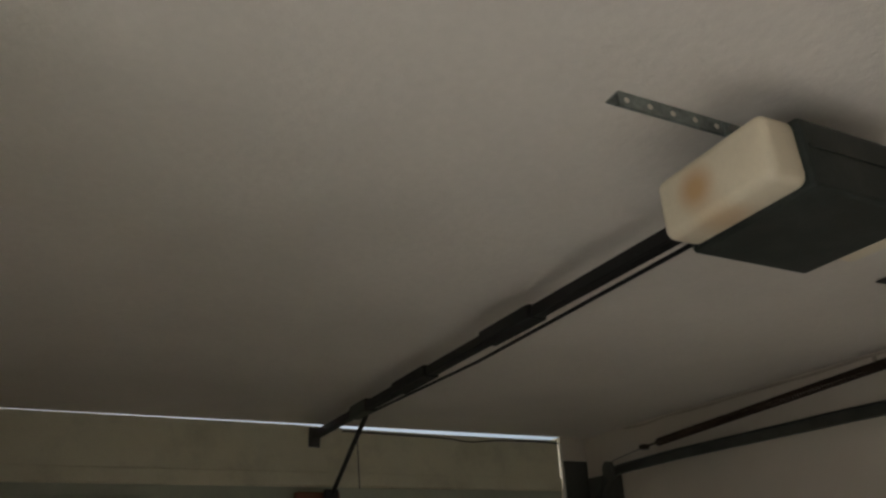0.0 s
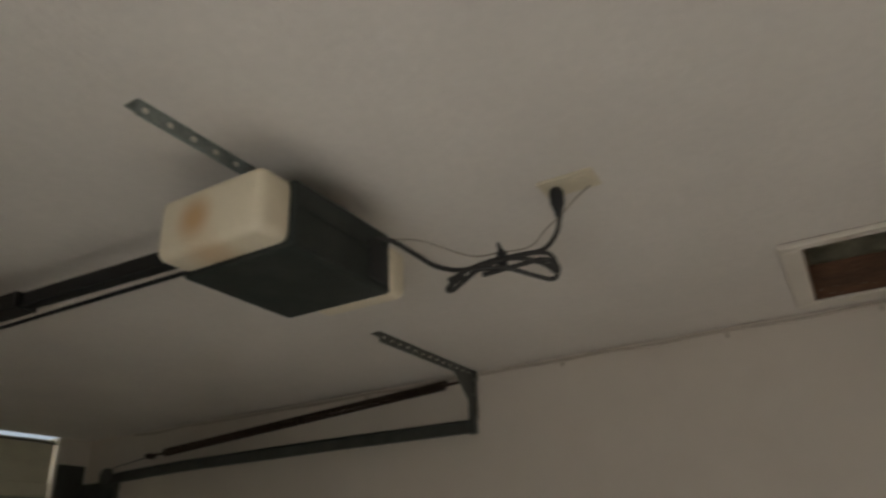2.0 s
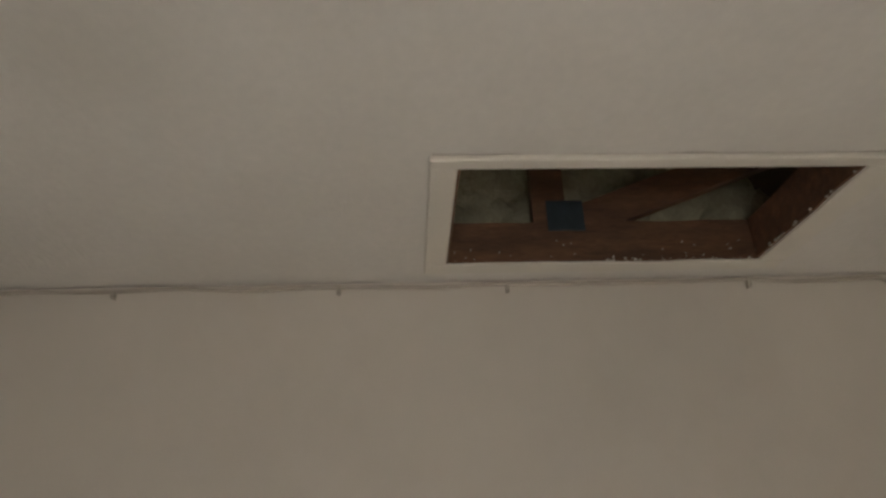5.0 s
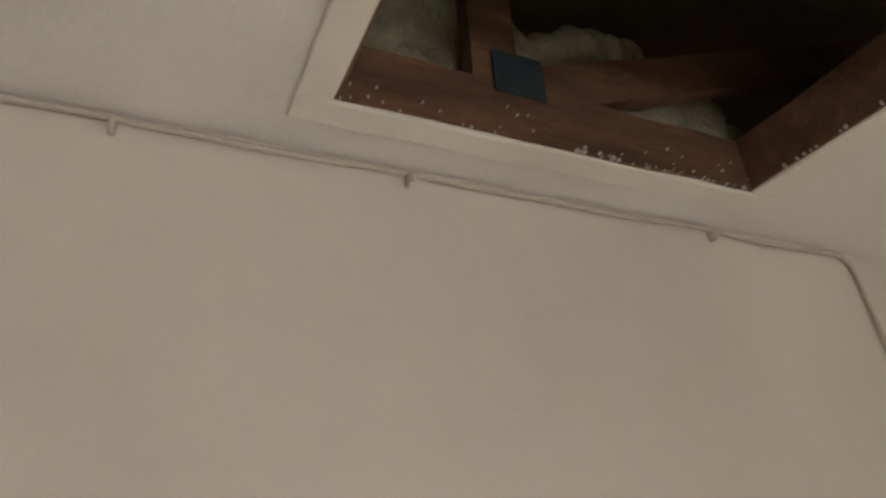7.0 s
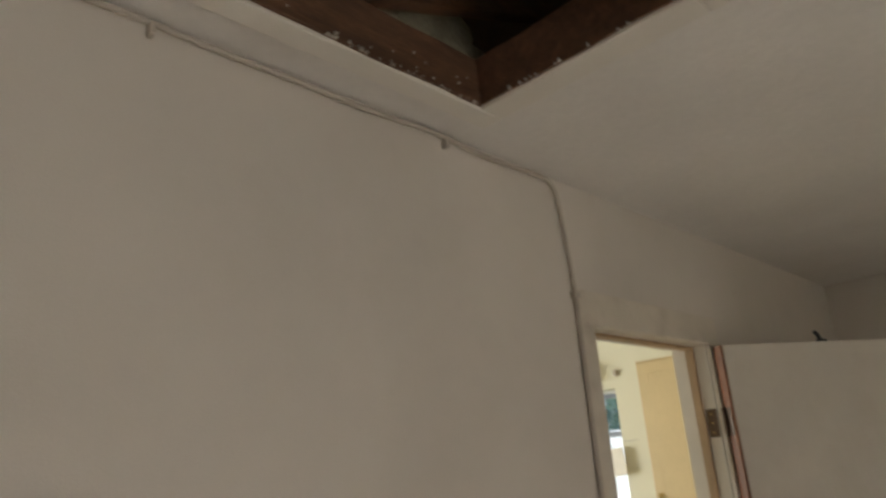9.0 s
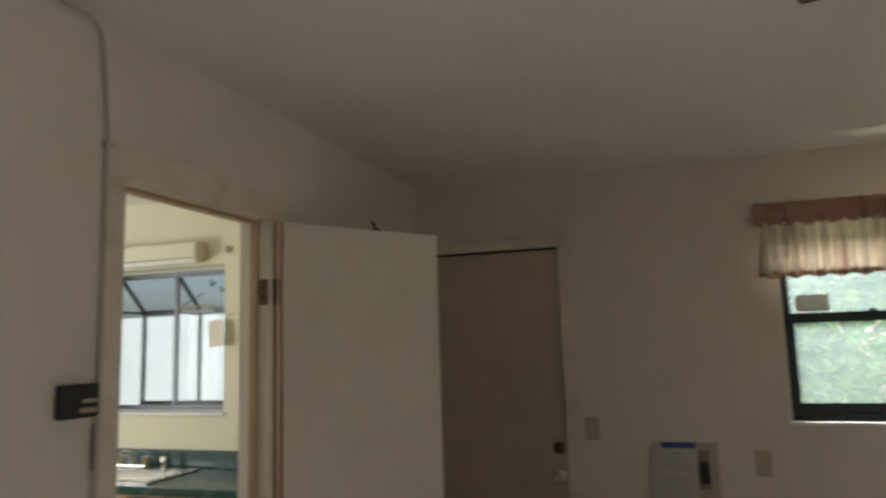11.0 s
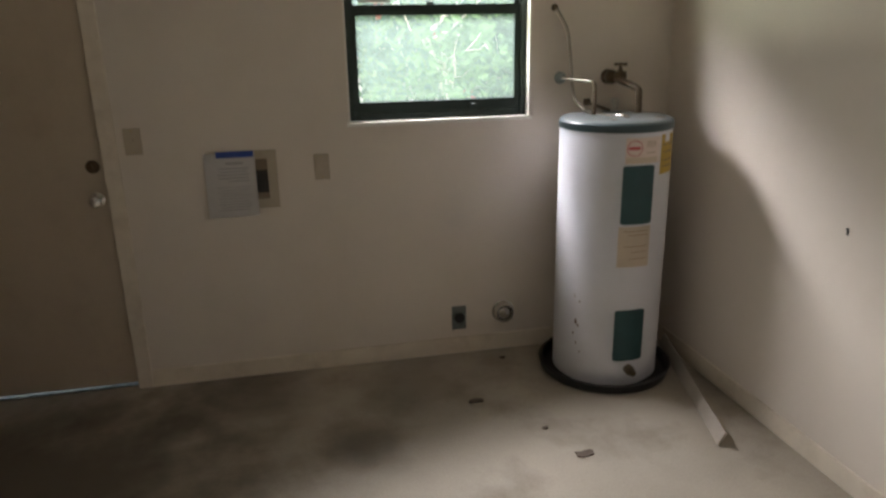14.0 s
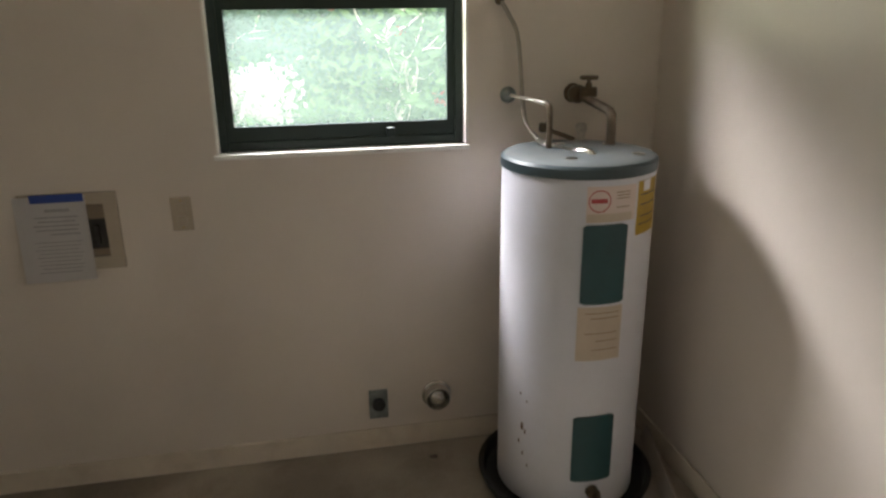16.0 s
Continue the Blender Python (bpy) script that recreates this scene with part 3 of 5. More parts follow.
bm = lathe([(0.028, 0), (0.028, 0.006), (0.020, 0.012), (0.012, 0.014)], (ED0 + 0.046, -0.012, 1.035), 20, axis="y")
bolt = part("deadbolt", bm, M_DKBRASS, door, "dark round deadbolt", True)
part("thumb_turn", box(ED0 + 0.042, ED0 + 0.050, 0.002, 0.016, 1.020, 1.050, 0.002), M_DKBRASS, bolt)
bm = lathe([(0.030, 0), (0.030, 0.005), (0.014, 0.010), (0.012, 0.028), (0.024, 0.036), (0.027, 0.050), (0.020, 0.060), (0.004, 0.062)], (ED0 + 0.046, -0.012, 0.895), 20, axis="y")
part("knob", bm, M_CHROME, door, "shiny round door knob", True)

# kitchen door: white slab standing open into the garage
HINGE = Vector((-0.020, 1.492, 0))
ang = -2.14
leafm = Matrix.Translation(HINGE) @ Matrix.Rotation(ang, 4, "Z")
door = thing("door_2", HINGE, "white painted flush door standing open", "door", "", "structure")


def leaf_part(name, bm, material, parent, label="", smooth=False):
    return part(name, moved(bm, leafm), material, parent, label, smooth)


leaf_part("slab", box(0.012, 0.70, -0.040, 0.0, 0.012, 2.020, 0.002), M_DOORW, door)
leaf_part("hinge_edge", box(0.001, 0.011, -0.040, 0.0, 0.012, 2.020, 0.001), M_EDGE, door, "bare reddish wooden hinge edge")
for z in (0.28, 1.03, 1.775):
    hinge = leaf_part("hinge", box(-0.0016, 0.0008, -0.037, -0.002, z - 0.045, z + 0.045, 0.0006), M_HINGE, door, "dark brown butt hinge")
    part("jamb_leaf", box(0.002, 0.038, KD0 + 0.0002, KD0 + 0.0024, z - 0.045, z + 0.045, 0.0006), M_HINGE, hinge)
    part("knuckle", sweep([(-0.022, KD0 + 0.004, z - 0.045), (-0.022, KD0 + 0.004, z + 0.045)], 0.0055, 10), M_HINGE, hinge, "", True)
    for k in (-0.03, 0.0, 0.03):
        part("screw", lathe([(0.0035, 0), (0.003, 0.0008)], (0.022, KD0 + 0.0024, z + k), 8, axis="y"), M_BRASS, hinge)
leaf_part("strike_plate", box(0.700, 0.702, -0.032, -0.008, 1.52, 1.60, 0.001), M_CHROME, door)
leaf_part("latch_tab", box(0.668, 0.690, 0.001, 0.006, 1.535, 1.60, 0.002), M_SILL, door)
bm = lathe([(0.030, 0), (0.030, 0.005), (0.013, 0.010), (0.012, 0.030), (0.025, 0.038), (0.028, 0.052), (0.020, 0.063), (0.004, 0.065)], (0.64, 0.0, 0.965), 20, axis="y")
leaf_part("knob", bm, M_BRASS, door, "aged brass door knob", True)
bm = box(0.40, 0.432, -0.03, -0.01, 2.020, 2.030, 0.002)
sweep([(0.412, -0.02, 2.03), (0.406, -0.02, 2.045), (0.394, -0.02, 2.058)], 0.007, 8, bm)
leaf_part("top_catch", bm, M_BLACK, door, "small black catch on the top edge")

# back window, single hung, dark frame
win = thing("window_1", (WX0, -0.07, WZ0), "dark green aluminium single-hung window", "window", "", "structure")
F0, F1 = -0.115, -0.05
part("window_sill", box(WX0 - 0.004, WX1 + 0.008, -0.05, 0.014, WZ0 - 0.012, WZ0 + 0.004, 0.002), M_SILL, win, "thin white painted sill")
part("reveal", box(WX0, WX0 + 0.008, -0.05, -0.001, WZ0 + 0.004, WZ1), M_SILL, win)
part("reveal", box(WX1 - 0.008, WX1, -0.05, -0.001, WZ0 + 0.004, WZ1), M_SILL, win)
frame_ = part("window_frame", box(WX0, WX0 + 0.036, F0, F1, WZ0, WZ1, 0.003), M_FRAME, win)
part("window_frame", box(WX1 - 0.036, WX1, F0, F1, WZ0, WZ1, 0.003), M_FRAME, win)
part("window_frame", box(WX0 + 0.036, WX1 - 0.036, F0, F1, WZ0 + 0.004, WZ0 + 0.036, 0.003), M_FRAME, win)
part("window_frame", box(WX0 + 0.036, WX1 - 0.036, F0, F1, WZ1 - 0.036, WZ1, 0.003), M_FRAME, win)
sash = part("lower_sash", slab((WX0 + 0.036, WX1 - 0.036), (WZ0 + 0.036, 1.668), 0.024, [(WX0 + 0.062, WX1 - 0.058, 1.252, 1.622)], lambda a, b, c: (a, -0.058 - c, b)), M_FRAME, win)
part("pane", box(WX0 + 0.062, WX1 - 0.058, -0.072, -0.068, 1.252, 1.622), M_GLASS, sash).visible_shadow = False
# plain grey rectangle set on the upper pane
part("sticker", box(-2.030, -1.885, -0.0955, -0.0948, 1.676, 1.756), M_PANEPATCH, win, "faded grey patch on the glass")
part("sash_lock", box(-2.211, -2.181, -0.058, -0.045, 1.668, 1.680, 0.002), M_FRAME, sash)
part("sash_lift", box(-2.403, -2.373, -0.058, -0.036, 1.20, 1.235, 0.004), M_FRAME, sash)
sash = part("upper_sash", slab((WX0 + 0.036, WX1 - 0.036), (1.640, WZ1 - 0.036), 0.020, [(WX0 + 0.056, WX1 - 0.050, 1.664, WZ1 - 0.06)], lambda a, b, c: (a, -0.088 - c, b)), M_FRAME, win)
part("pane", box(WX0 + 0.056, WX1 - 0.050, -0.100, -0.096, 1.664, WZ1 - 0.06), M_GLASS, sash).visible_shadow = False

# ---- attic hatch ----
root = thing("trim_hatch", (HX0, HY0, H), "white painted wooden trim round the attic hatch", "trim", "", "structure")
ox0, ox1, oy0, oy1, tz = HX0 - 0.036, HX1 + 0.057, HY0 - 0.074, HY1 + 0.056, H - 0.016
part("trim_board", box(ox0, HX0, oy0, oy1, tz, H - 0.001, 0.004), M_HATCHTRIM, root)
part("trim_board", box(HX1, ox1, oy0, oy1, tz, H - 0.001, 0.004), M_HATCHTRIM, root)
part("trim_board", box(HX0, HX1, oy0, HY0, tz, H - 0.001, 0.004), M_HATCHTRIM, root)
part("trim_board", box(HX0, HX1, HY1, oy1, tz, H - 0.001, 0.004), M_HATCHTRIM, root)

rng = random.Random(5)


def timber(name, x0, x1, y0, y1, z0, z1, label, m=None, material=M_RAFTER):
    bm = box(x0, x1, y0, y1, z0, z1)
    bmesh.ops.subdivide_edges(bm, edges=[e for e in bm.edges if e.calc_length() > 0.25], cuts=14, use_grid_fill=True)
    for v in bm.verts:
        k = noise.noise_vector(v.co * 9)
        v.co += Vector((k.x, k.y * 0.2, k.z)) * 0.004
    if m is not None:
        moved(bm, m)
    return solo(name, bm, material, label, "timber")


timber("joist", HX1 - 0.006, HX1 + 0.032, HY0 - 0.066, HY1 + 0.05, H - 0.009, H + 0.105, "rough red-brown ceiling joist beside the hatch")
timber("joist", HX0 - 0.032, HX0 + 0.006, HY0 - 0.066, HY1 + 0.05, H - 0.009, H + 0.105, "rough red-brown ceiling joist beside the hatch")
for y in (HY0 - 0.030, HY1 - 0.006):
    timber("hatch_header", HX0 + 0.007, HX1 - 0.007, y, y + 0.036, H - 0.009, H + 0.105, "short red-brown framing timber at the hatch end")
mweb = Matrix.Translation((HX1 + 0.014, HY1 - 0.29, H + 0.08)) @ Matrix.Rotation(radians(69), 4, "X")
timber("truss_web", -0.019, 0.019, -0.045, 0.045, 0, 1.1, "sloping red-brown truss web", mweb)
timber("truss_post", HX1 - 0.004, HX1 + 0.034, HY1 - 0.33, HY1 - 0.24, H + 0.107, H + 1.15, "upright red-brown truss post")
g = box(HX1 - 0.014, HX1 - 0.011, HY1 - 0.375, HY1 - 0.275, H + 0.075, H + 0.165, 0.001)
solo("gusset_plate", g, M_GUSSET, "blue-grey metal gusset plate on the truss joint", "plate")
bm = bmesh.new()
for i in range(72):
    y = HY0 - 0.1 + rng.random() * 1.0
    c = Vector((HX1 + 0.11 + rng.random() * 0.03, y, H + 0.08 + rng.random() * (0.12 if y < HY1 - 0.55 else 0.27)))
    if i > 43:
        y = HY1 - 0.66 + rng.random() * 0.30
        c = Vector((HX1 + 0.05 + rng.random() * 0.03, y, H + 0.175 + (HY1 - 0.29 - y) * 0.38 + rng.random() * 0.03))
    own = bmesh.new()
    bmesh.ops.create_icosphere(own, subdivisions=3, radius=(0.075 + rng.random() * 0.045) * (0.5 if i > 43 else 1.0))
    for v in own.verts:
        v.co *= 1 + 0.45 * noise.noise(v.co * 18 + c * 7)
        v.co.x *= 0.6
        v.co += c
        v.co.z = max(v.co.z, H + 0.03)
    join(bm, own)
box(HX1 + 0.15, HX1 + 0.155, HY1 - 0.55, HY1 + 0.5, H + 0.015, H + 0.33, bm=bm)
box(HX1 + 0.15, HX1 + 0.155, HY0 - 0.4, HY1 - 0.55, H + 0.015, H + 0.20, bm=bm)
solo("insulation", bm, M_INSUL, "torn yellow-grey fibre insulation batts between timbers", "insulation", "stuff", True)
bm = bmesh.new()
for i in range(60):
    y = HY0 + rng.random() * (HY1 - HY0)
    s = 0.0008 + rng.random() ** 4 * 0.0028
    box(HX1 - 0.0125, HX1 - 0.004, y - s, y + s, *((lambda q: (q, q + s * 1.3))(H - 0.012 + rng.random() ** 4 * 0.065)), bm=bm)
for i in range(12):
    y, x = (HY0 - 0.0055, HX0 + rng.random() * (HX1 - HX0)) 
    s = 0.001 + rng.random() * 0.002
    box(x - s, x + s, HY0 + 0.004, HY0 + 0.0115, H - 0.010, H - 0.008 + rng.random() * 0.006, bm=bm)
solo("plaster_crumbs", bm, M_PLASTER, "white plaster crumbs stuck along the hatch timber", "debris", "stuff")

# ---- cable stapled along the wall and ceiling corner ----
pts = [(-0.012, D - 0.4, H - 0.012)]
for i in range(1, 26):
    y = D - 0.4 - i * (D - 0.4 - 2.40) / 26
    pts.append((-0.012, y, H - 0.010 - 0.007 * abs(math.sin(i * 1.7)) - 0.004 * (i % 3 == 1)))
pts += [(-0.012, 2.36, H - 0.014), (-0.010, 2.305, H - 0.022), (-0.009, 2.278, H - 0.06), (-0.009, 2.266, H - 0.16), (-0.009, 2.254, 2.16), (-0.009, 2.252, 2.0), (-0.009, 2.254, 1.56), (-0.009, 2.258, 1.40), (-0.009, 2.256, 0.9), (-0.009, 2.256, 0.2)]
cable = thing("wall_cable", (-0.01, 2.26, 0.2), "thin painted cable stapled along ceiling corner and casing", "cable")
part("run", sweep(smooth_path(pts, 4), 0.0056, 8), M_CABLE, cable, "", True)
for y in (5.4, 4.95, 4.48, 3.873, 3.404, 2.712):
    part("staple", box(-0.022, -0.001, y - 0.005, y + 0.005, H - 0.038, H - 0.014, 0.003), M_CABLE, cable)
part("staple", box(-0.018, -0.001, 2.240, 2.264, 2.098, 2.116, 0.003), M_CABLE, cable)

# ---- garage door opener ----
op = thing("garage_door_opener", (-1.62, 4.43, H), "dark garage door opener with yellowed lamp covers, hanging", "opener")
BX0, BX1, BY0, BY1, BZ0, BZ1 = -1.740, -1.452, 4.306, 4.568, 2.222, 2.350
part("housing", box(BX0, BX1, BY0, BY1, BZ0, BZ1, 0.008, 2), M_OPENER, op)
part("housing_seam", box(BX0 + 0.01, BX1 - 0.01, BY0 - 0.003, BY0 + 0.001, 2.295, 2.300), M_OPENER, op)
part("back_panel", box(BX1 - 0.075, BX1 - 0.02, BY0 - 0.004, BY0 + 0.002, 2.236, 2.315, 0.002), M_BLACK, op)


def lens(x0, x1, material, label):
    bm = box(x0, x1, BY0 + 0.010, BY1 - 0.006, 2.230, 2.350, 0.020, 5)
    return part("lamp_cover", bm, material, op, label, True)


lens(-1.810, BX0 + 0.012, M_SCORCH, "yellowed plastic lamp cover with brown scorch")
part("lamp_cover", box(BX1 - 0.012, BX1 + 0.052, BY0 - 0.006, BY0 + 0.20, 2.224, 2.330, 0.02, 5), M_LENS, op, "yellowed plastic lamp cover", True)


def perforated(x0, x1, y0, z0, w=0.034, t=0.003, fold=0.03, n=14):
    """An L-shaped strap along x with punched holes shown as dark discs set in."""
    bm = box(x0, x1, y0, y0 + w, z0 - t, z0)
    box(x0, x1, y0, y0 + t, z0 - fold, z0 - t, bm=bm)
    return bm


part("ceiling_strap", perforated(-1.958, -1.27, 4.452, H - 0.001), M_GALV, op, "perforated galvanised angle")
for i in range(14):
    part("strap_hole", lathe([(0.0055, 0), (0.0055, 0.001)], (-1.943 + i * 0.05, 4.4508, H - 0.017), 10, axis="y"), M_CEIL, op)
for x in (-1.715, -1.47):
    part("hanger", box(x - 0.014, x + 0.014, 4.448, 4.4515, 2.30, H - 0.006), M_GALV, op, "galvanised hanger strap")
    part("bolt", lathe([(0.008, -0.006), (0.008, 0), (0.003, 0.001)], (x, 4.447, H - 0.02), 8, axis="y"), M_RING, op)

ra, rb = Vector((-1.604, 4.555, 2.356)), Vector((-1.700, D - 0.02, 2.378))


def along(t):
    return ra.lerp(rb, t)


def bar(a, b, wx, wz, bm=None):
    d = (b - a)
    m = Matrix.Translation(a) @ d.to_track_quat("Y", "Z").to_matrix().to_4x4()
    own = box(-wx / 2, wx / 2, 0, d.length, -wz / 2, wz / 2, 0.003)
    return join(bm, moved(own, m))


part("rail", bar(ra, rb, 0.038, 0.034), M_RAIL, op, "black T-shaped steel rail")
part("rail_sleeve", bar(along(0.255), along(0.355), 0.062, 0.040), M_RAIL, op)
part("rail_sleeve", bar(along(0.500), along(0.605), 0.062, 0.040), M_RAIL, op)
part("drive_rod", sweep([along(0.05) + Vector((0.03, 0, -0.024)), along(0.4) + Vector((0.036, 0, -0.034)), along(0.755) + Vector((0.022, 0, -0.020))], 0.0055, 8), M_RAIL, op)
part("trolley", bar(along(0.715), along(0.785), 0.05, 0.055), M_TRACK, op, "grey steel trolley")
part("rail_bracket", box(rb.x - 0.03, rb.x + 0.03, D - 0.02, D - 0.013, 2.32, 2.42, 0.002), M_TRACK, op)
part("door_arm", bar(Vector((-1.652, 6.64, 2.352)), Vector((-1.610, D - 0.055, 2.085)), 0.022, 0.008), M_BLACK, op, "black steel door arm")

# ---- garage door and its tracks ----
gd = thing("garage_door", (-1.69, D + 0.02, 0), "grey-green sectional steel garage door, closed", "garage door", "", "structure")
for k in range(4):
    z0, z1 = 0.005 + k * 0.5265, 0.005 + (k + 1) * 0.5265 - 0.005
    sec = part("section", box(-3.25, -0.19, D + 0.022, D + 0.05, z0, z1 + (0.05 if k == 3 else 0), 0.004), M_GDOOR, gd)
    part("rib", box(-3.25, -0.19, D + 0.012, D + 0.021, z1 - 0.045, z1 - 0.03, 0.002), M_GDOOR, sec)
    part("rib", box(-3.25, -0.19, D + 0.012, D + 0.021, z0 + 0.03, z0 + 0.045, 0.002), M_GDOOR, sec)
    for x in (-2.9, -2.1, -1.3, -0.5):
        part("stile", box(x - 0.03, x + 0.03, D + 0.012, D + 0.021, z0 + 0.05, z1 - 0.05, 0.002), M_GDOOR, sec)
part("arm_bracket", box(-1.785, -1.565, D - 0.045, D + 0.011, 2.00, 2.100, 0.004), M_REDWOOD, gd, "red-brown wooden block behind the door arm")
part("arm_clip", box(-1.65, -1.58, D - 0.075, D - 0.046, 2.03, 2.112, 0.004), M_BLACK, gd)
part("side_seal", box(-0.200, -0.188, D - 0.02, D - 0.004, 0.05, 2.40, 0.003), M_SILL, gd)


def channel(path, w=0.05, d=0.026, t=0.003):
    """A C-shaped track swept along points in one upright plane."""
    prof = [(-w / 2, d), (-w / 2, 0), (w / 2, 0), (w / 2, d), (w / 2 - t, d), (w / 2 - t, t), (-w / 2 + t, t), (-w / 2 + t, d)]
    bm, rings = bmesh.new(), []
    for i, p in enumerate(path):
        p = Vector(p)
        dv = (Vector(path[min(i + 1, len(path) - 1)]) - Vector(path[max(i - 1, 0)])).normalized()
        up = Vector((1, 0, 0)).cross(dv)
        rings.append([bm.verts.new(p + up * a - Vector((1, 0, 0)) * b) for a, b in prof])
    for a, b in zip(rings, rings[1:]):
        for j in range(len(prof)):
            bm.faces.new((a[j], a[(j + 1) % len(prof)], b[(j + 1) % len(prof)], b[j]))
    bm.faces.new(rings[0])
    bm.faces.new(rings[-1])
    return bm


tk = thing("door_track", (-0.08, 6.2, 2.25), "dull zinc overhead door track with ceiling bracket", "track")
TX = -0.036
path = [(TX, 4.855, 2.216), (TX, 5.6, 2.222), (TX, 6.5, 2.222), (TX, 6.96, 2.210)]
path += [(TX, 6.96 + 0.25 * math.sin(a), 1.960 + 0.25 * math.cos(a)) for a in [radians(k) for k in (12, 24, 36, 48, 60, 72, 84)]] + [(TX, 7.215, 1.85), (TX, 7.225, 0.03)]
part("track", channel(path), M_TRACK, tk)
part("ceiling_angle", perforated(-0.705, -0.006, 4.85, H - 0.001, 0.036, 0.003, 0.036), M_TRACK, tk, "perforated steel angle on the ceiling")
for i in range(13):
    part("angle_hole", lathe([(0.005, 0), (0.005, 0.001)], (-0.685 + i * 0.05, 4.8488, H - 0.019), 8, axis="y"), M_CEIL, tk)
bm = box(-0.060, -0.028, 4.852, 4.855, 2.188, H - 0.002)
box(-0.031, -0.028, 4.855, 4.888, 2.188, H - 0.002, bm=bm)
part("drop_angle", bm, M_TRACK, tk)
bm = bmesh.new()
v = [bm.verts.new((x, y, z)) for x, y, z in ((-0.215, 4.848, H - 0.03), (-0.030, 4.848, H - 0.03), (-0.030, 4.848, 2.272), (-0.062, 4.848, 2.272))]
w_ = [bm.verts.new(q.co + Vector((0, 0.003, 0))) for q in v]
bm.faces.new(v)
bm.faces.new(w_)
for i in range(4):
    bm.faces.new((v[i], v[(i + 1) % 4], w_[(i + 1) % 4], w_[i]))
part("gusset", bm, M_TRACK, tk)
for z in (2.25, 2.34, 2.40):
    part("bolt", lathe([(0.008, -0.007), (0.008, 0), (0.003, 0.001)], (-0.046, 4.847, z), 8, axis="y"), M_RING, tk)
part("flag_bracket", box(-0.034, -0.004, 7.02, 7.30, 2.02, 2.20, 0.003), M_TRACK, tk)
part("flag_plate", box(-0.175, -0.01, D - 0.008, D - 0.001, 2.0, 2.30, 0.002), M_TRACK, tk)
pul = part("pulley", lathe([(0.02, -0.012), (0.045, -0.010), (0.036, 0), (0.045, 0.010), (0.02, 0.012)], (0, 0, 0), 20), M_TRACK, tk, "small cable pulley", True)
pul.data.transform(Matrix.Translation((-0.078, 7.04, 2.215)) @ Matrix.Rotation(radians(90), 4, "Y"))

sp = thing("extension_spring", (-0.05, 6.0, 2.33), "rusty brown extension spring above the track", "spring")
sa, sb = Vector((-0.055, 4.90, 2.398)), Vector((-0.055, 6.74, 2.293))
bm = bmesh.new()
n, turns = 900, 110
d = (sb - sa)
side, up = Vector((1, 0, 0)), Vector((0, 0.06, 1)).normalized()
coil = [sa + d * (0.04 + 0.9 * i / n) + 0.0165 * (math.cos(2 * math.pi * turns * i / n) * side + math.sin(2 * math.pi * turns * i / n) * up) for i in range(n + 1)]
part("coil", sweep(coil, 0.0052, 5, bm), M_SPRING, sp)
part("hook", sweep([sa - d * 0.01, sa + d * 0.05], 0.006, 8), M_SPRING, sp)
part("hook", sweep([sb - d * 0.06, sb], 0.006, 8), M_SPRING, sp)
part("eye_bolt", lathe([(0.010, -0.014), (0.026, -0.010), (0.028, 0), (0.026, 0.010), (0.010, 0.014)], (sb.x, sb.y, sb.z), 16), M_SPRING, sp, "", True)
part("lift_cable", sweep([sb, (-0.060, 7.00, 2.262), (-0.078, 7.085, 2.22), (-0.08, 7.20, 1.9), (-0.08, 7.22, 0.1)], 0.002, 6), M_BLACK, sp)

# loose wire along the header
pts = [(-0.20, D - 0.01, 2.40), (-0.35, D - 0.012, 2.405), (-0.62, D - 0.012, 2.400), (-0.80, D - 0.012, 2.385), (-0.95, D - 0.012, 2.398), (-1.2, D - 0.012, 2.404), (-1.55, D - 0.012, 2.41)]
solo("header_wire", sweep(smooth_path(pts, 6), 0.004, 6), M_CORD, "thin dark wire sagging along the header board", "wire", smooth=True)
# thin dark line that stands for an upright joint in the header
solo("pull_cord", sweep([(-1.475, D - 0.017, 2.42), (-1.452, D - 0.019, 2.12)], 0.0025, 6), M_CORD, "thin dark upright line standing for the header joint", "cord", smooth=True)

# ---- ceiling outlet and the opener's cord ----
ol = thing("ceiling_outlet", (-1.297, 3.968, H), "ivory outlet plate on the ceiling", "outlet")
part("plate", box(-1.336, -1.262, 3.908, 4.026, H - 0.008, H - 0.001, 0.003), M_ALMOND, ol)
part("socket", box(-1.316, -1.282, 3.922, 3.956, H - 0.010, H - 0.007, 0.002), M_ALMOND, ol)
part("socket", box(-1.316, -1.282, 3.978, 4.012, H - 0.010, H - 0.007, 0.002), M_ALMOND, ol)
cd = thing("power_cord", (-1.374, 4.1, 2.25), "black power cord bundled with a tie", "cord")
part("plug", lathe([(0.010, 0), (0.015, 0.008), (0.015, 0.032), (0.009, 0.050), (0.006, 0.07)], (-1.302, 3.995, H - 0.080), 14), M_BLACK, cd, "", True).data.transform(Matrix.Translation((-1.302, 3.995, H - 0.045)) @ Matrix.Rotation(math.pi, 4, "X") @ Matrix.Translation((1.302, -3.995, -H + 0.045)))
main = [(-1.504, BY0 + 0.005, 2.325), (-1.479, 4.285, 2.322), (-1.449, 4.25, 2.295), (-1.426, 4.215, 2.268), (-1.406, 4.165, 2.255), (-1.379, 4.115, 2.272), (-1.349, 4.06, 2.283), (-1.326, 4.03, 2.292), (-1.312, 4.01, 2.315), (-1.303, 3.998, 2.345), (-1.302, 3.995, 2.372)]
part("lead", sweep(smooth_path(main, 6), 0.0050, 8), M_CORD, cd, "", True)
